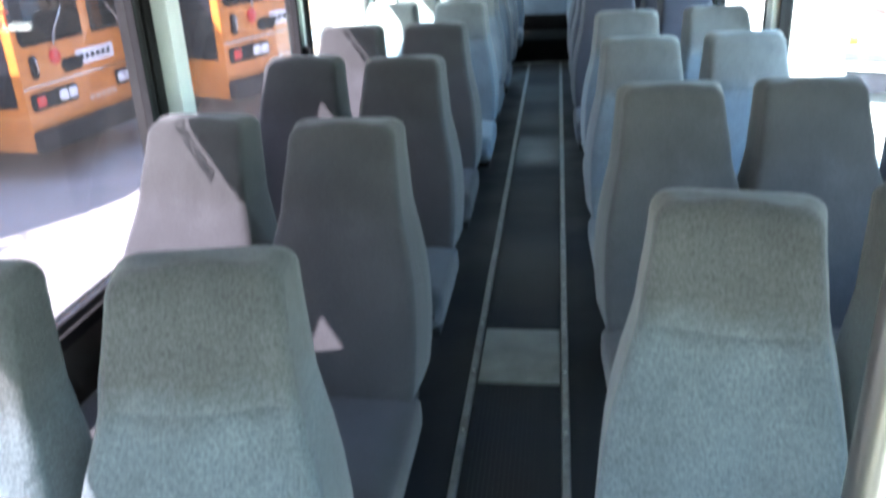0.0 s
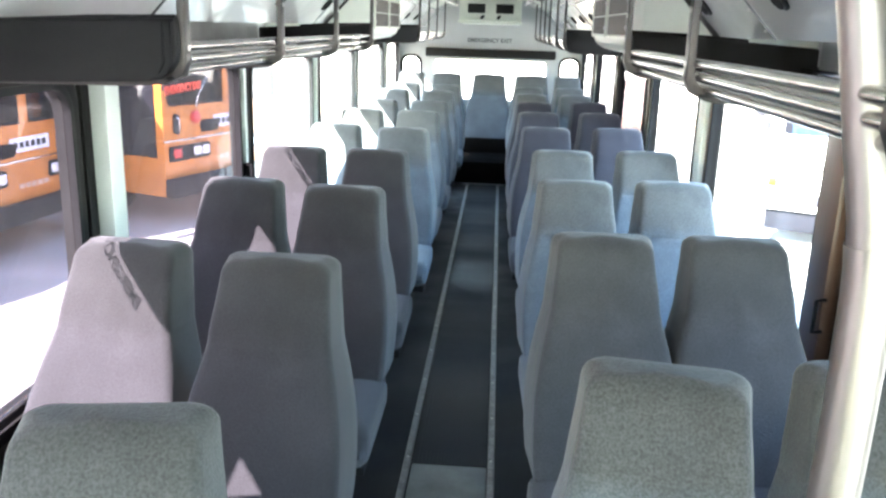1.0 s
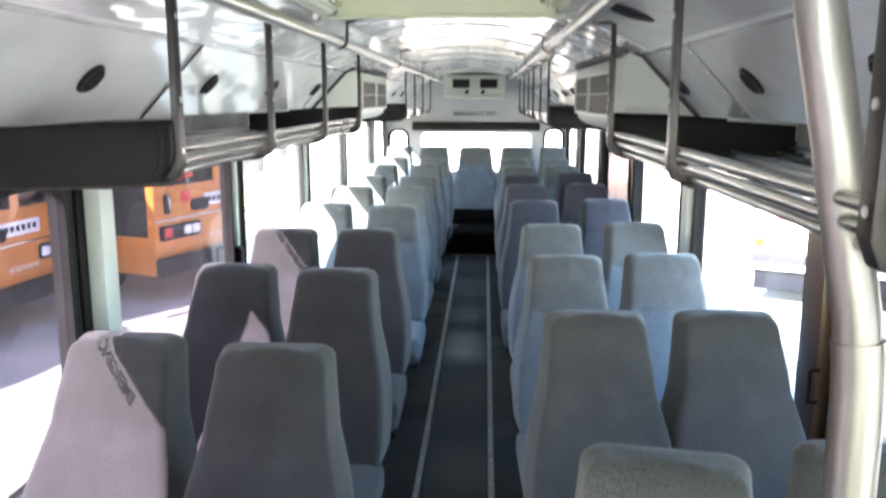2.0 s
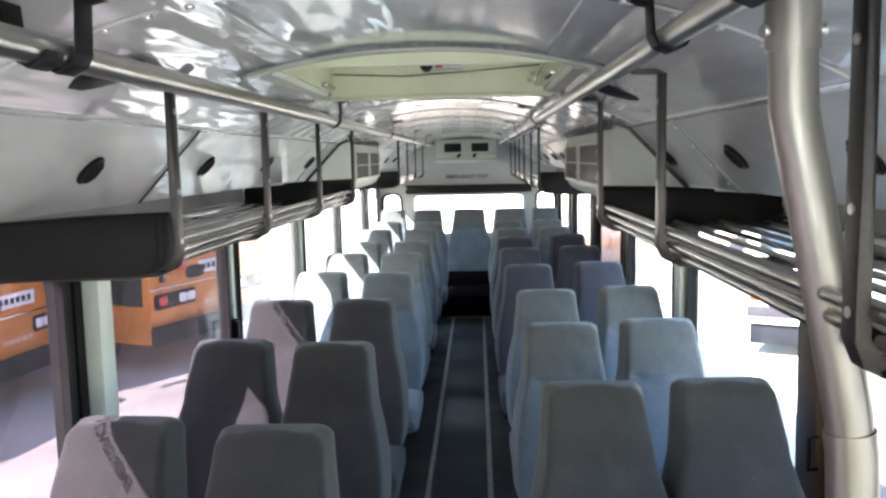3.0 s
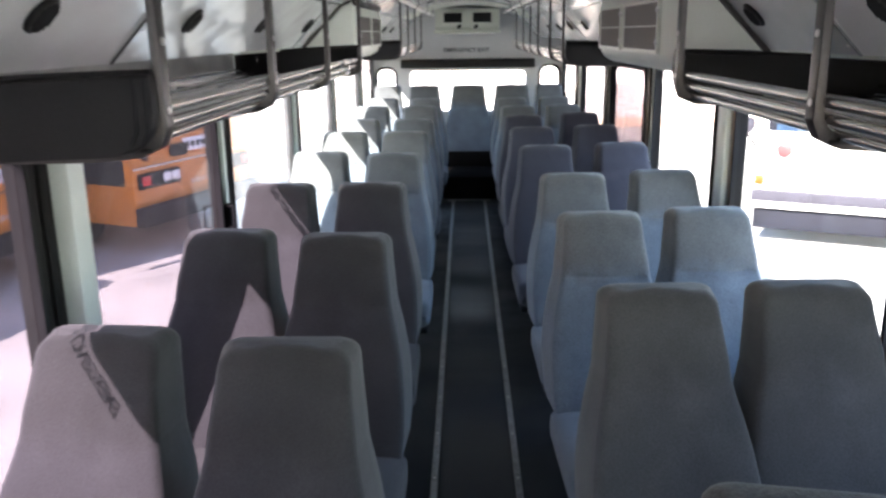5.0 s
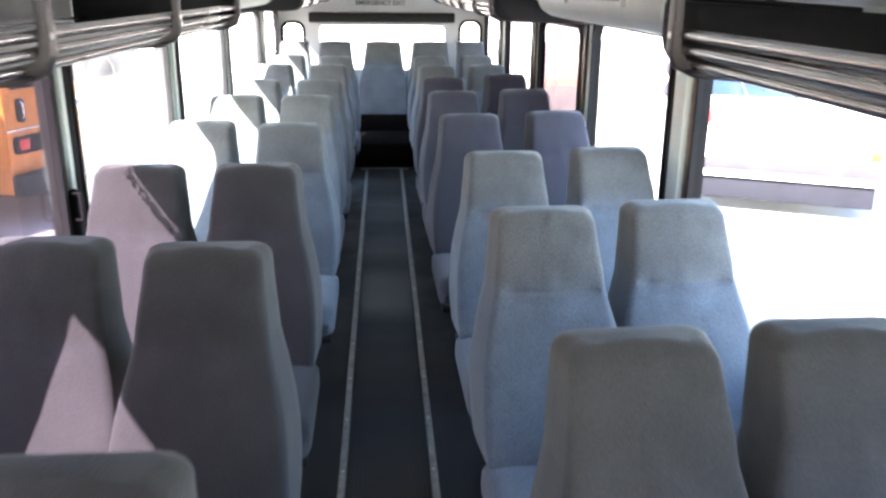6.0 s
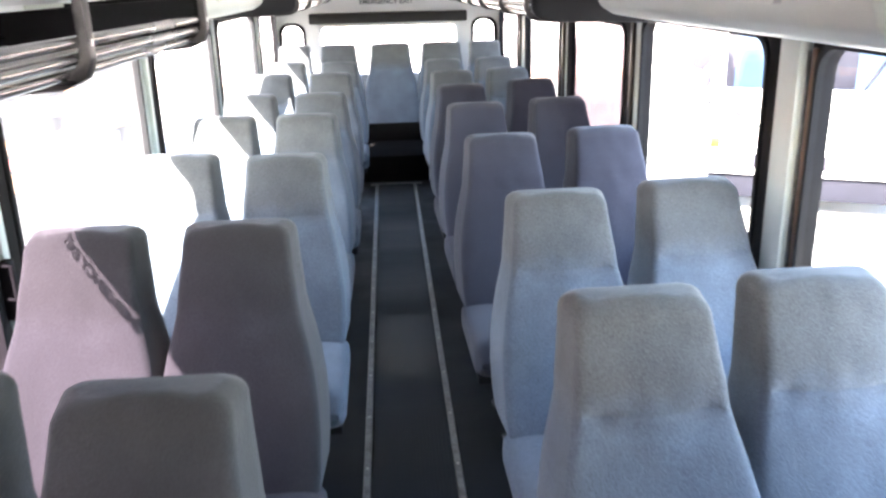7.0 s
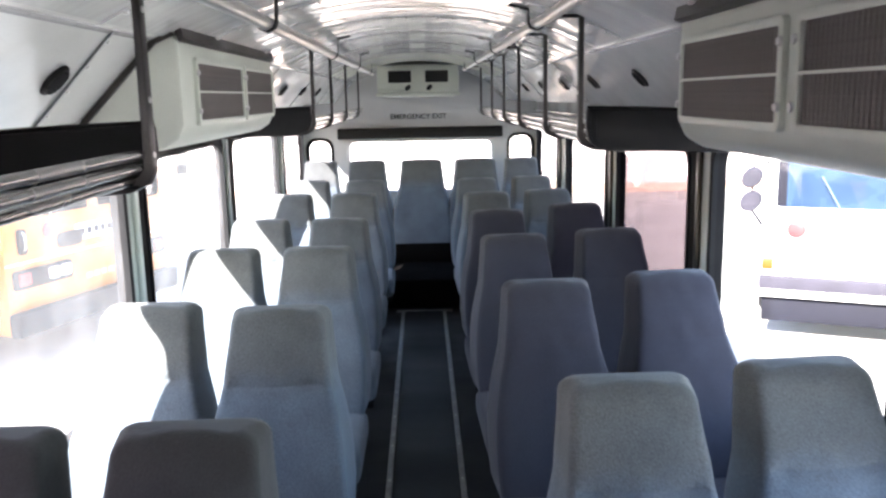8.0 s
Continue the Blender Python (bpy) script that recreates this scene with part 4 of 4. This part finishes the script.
def school_bus(length=8.5, low=0.36):
    ob = thing("parked_bus", "orange school bus with a split dark windscreen standing in shade", "bus", group="parked buses")
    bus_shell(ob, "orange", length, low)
    ws = part("windscreen", prism(rounded(-1.12, 1.50, 1.12, 2.36, 0.08), "y", -0.010, 0.0), "bumper", ob)
    for x in (-1, 1):
        part("windscreen_glass", prism(rounded(min(x * 0.08, x * 1.07), 1.54, max(x * 0.08, x * 1.07), 2.31, 0.06), "y", -0.016, -0.010), "screen", ws)
        part("wiper", tube([(x * 0.62, -0.03, 1.46), (x * 0.58, -0.035, 1.62), (x * 0.38, -0.03, 1.86)], 0.011, 6), "rail", ob)
        h = part("headlamp_housing", prism(rounded(min(x * 0.38, x * 1.13), 0.81, max(x * 0.38, x * 1.13), 1.00, 0.03), "y", -0.03, 0.0, 0.005), "bumper", ob)
        for c in (0.47, 0.63):
            part("headlamp", prism(rounded(x * c - 0.068, 0.85, x * c + 0.068, 0.965, 0.02), "y", -0.04, -0.03, 0.004), "lamp_white", h)
        part("indicator", box(x * 1.00 - 0.07, -0.038, 0.85, x * 1.00 + 0.07, -0.03, 0.965, 0.006), "red", h)
        part("side_marker", disc((x * 1.02, -0.002, 2.46), (0, -1, 0), 0.05, 0.02, 12), "amber", ob)
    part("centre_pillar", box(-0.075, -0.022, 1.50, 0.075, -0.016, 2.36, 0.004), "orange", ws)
    part("bumper", box(-1.21, -0.13, low, 1.21, 0.02, 0.60, 0.03), "bumper", ob)
    part("warning_lamp", disc((-0.62, -0.002, 1.34), (0, -1, 0), 0.085, 0.03, 18), "red", ob)
    part("badge", prism(rounded(-0.53, 1.13, -0.17, 1.29, 0.07), "y", -0.014, 0.0, 0.003), "bumper", ob, "dark oval badge")
    hook = part("door_hook", prism(rounded(-1.03, 1.15, -0.93, 1.40, 0.03), "y", -0.03, 0.0, 0.006), "bumper", ob, "small black hook plate")
    part("hook_loop", tube([(-0.98, -0.03, 1.37), (-0.98, -0.06, 1.34), (-0.98, -0.06, 1.22), (-0.98, -0.03, 1.19)], 0.010, 6), "rail", hook)
    plate = part("name_plate", box(-0.26, -0.008, 1.17, 0.44, 0.0, 1.34, 0.002), "lamp_white", ob, "pale panel of small unreadable bars")
    for k in range(6):
        part("bar", box(-0.20 + 0.10 * k, -0.010, 1.22, -0.13 + 0.10 * k, -0.008, 1.29), "grey_bumper", plate, smooth=False)
    for k in range(5):
        part("lettering_bar", box(-0.16 + 0.11 * k, -0.004, 0.74, -0.08 + 0.11 * k, 0.0, 0.80), "band", ob, smooth=False)
    for x in (-1, 1):
        arm = part("mirror_arm", tube([(x * 1.15, -0.02, 2.2), (x * 1.32, -0.20, 2.2), (x * 1.32, -0.22, 1.9)], 0.012, 6), "bumper", ob)
        part("mirror", box(x * 1.32 - 0.09, -0.25, 1.72, x * 1.32 + 0.09, -0.19, 2.06, 0.02), "bumper", arm)
    door = part("folding_door", box(-1.207, 0.12, 0.86, -1.195, 0.98, 2.3, 0.004), "bumper", ob)
    part("door_bar", box(-1.213, 0.53, 0.88, -1.207, 0.57, 2.28, 0.002), "rubber", door)
    return ob


def white_bus(length=9.5, low=0.505):
    ob = thing("parked_bus", "cream-white bus with twin round mirrors in full sun", "bus", group="parked buses")
    bus_shell(ob, "white_paint", length, low)
    ws = part("windscreen", prism(rounded(-1.10, 1.46, 1.10, 2.30, 0.08), "y", -0.012, 0.0), "shell", ob)
    part("windscreen_glass", prism(rounded(-1.06, 1.50, 1.06, 2.26, 0.06), "y", -0.018, -0.012), "bus_screen", ws)
    # two dark upright strips laid on the face of the glass
    for x0, x1 in ((-1.06, -0.955), (0.10, 0.33)):
        part("reveal", box(x0, -0.022, 1.51, x1, -0.018, 2.25, 0.002), "bumper", ws, "dark upright strip on the windscreen glass")
    bumper = part("bumper", box(-1.20, -0.12, low + 0.075, 1.20, 0.02, low + 0.22, 0.02), "grey_bumper", ob)
    part("bumper_edge", box(-1.22, -0.15, low, 1.22, 0.02, low + 0.075, 0.015), "white_paint", bumper, "white lower edge of the bumper")
    # dark box in place of the shadow beneath the bumper
    part("valance", box(-1.16, -0.06, low - 0.30, 1.16, 0.30, low - 0.004, 0.02), "bumper", ob)
    part("warning_lamp", disc((-0.84, -0.002, 1.26), (0, -1, 0), 0.10, 0.03, 18), "red", ob)
    for x in (-1, 1):
        for c in (0.72, 0.90):
            part("headlamp", prism(rounded(x * c - 0.075, low + 0.285, x * c + 0.075, low + 0.395, 0.03), "y", -0.03, 0.0, 0.006), "lamp_white", ob)
        part("indicator", box(x * 1.12 - 0.06, -0.034, low + 0.29, x * 1.12 + 0.06, 0.0, low + 0.42, 0.01), "amber", ob)
        part("wiper", tube([(x * 0.35, -0.03, 1.36), (x * 0.45, -0.04, 1.55), (x * 0.62, -0.035, 1.85)], 0.014, 6), "chrome" if x < 0 else "bumper", ob)
        arm = part("mirror_arm", tube([(x * 1.15, -0.02, 2.0), (x * 1.30, -0.16, 2.0), (x * 1.32, -0.18, 1.5), (x * 1.2, -0.02, 1.30)], 0.016, 6), "bumper", ob)
        for z in (1.84, 1.58):
            part("mirror", disc((x * 1.32, -0.14, z), (0, -1, 0), 0.13, 0.09, 16, 0.8), "grey_bumper", arm)
    return ob


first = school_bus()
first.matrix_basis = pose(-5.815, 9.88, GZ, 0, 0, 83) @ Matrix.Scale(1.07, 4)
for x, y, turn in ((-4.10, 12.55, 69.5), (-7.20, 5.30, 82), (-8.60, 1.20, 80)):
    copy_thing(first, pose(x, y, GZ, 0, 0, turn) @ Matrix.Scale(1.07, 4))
white_bus().matrix_basis = pose(5.25, 11.48, GZ, 0, 0, -24.4) @ Matrix.Scale(1.07, 4)
yard = thing("yard_wall", "rose rendered yard wall with a terracotta base", "wall", at=(0, 0, GZ), kind="structure")
part("wall_body", box(-14, 27.0, 0.28, 30, 27.3, 4.2), "wall_far", yard)
part("wall_base", box(-14, 26.96, 0.0, 30, 27.34, 0.28), "band", yard)

# latches on the side windows
def window_latch(side, y, z):
    ob = thing("window_latch", "small black push-out window latch", "latch", group="window latches")
    part("latch_body", box(min(side * 1.125, side * 1.158), y - 0.02, z - 0.09, max(side * 1.125, side * 1.158), y + 0.02, z + 0.09, 0.006), "rubber", ob)
    part("latch_handle", tube([(side * 1.13, y - 0.05, z + 0.09), (side * 1.10, y - 0.06, z + 0.09), (side * 1.10, y - 0.06, z - 0.01), (side * 1.13, y - 0.05, z - 0.01)], 0.006, 8), "rubber", ob)
    return ob


window_latch(1, 2.39, 0.81)
window_latch(-1, 4.03, 0.86)
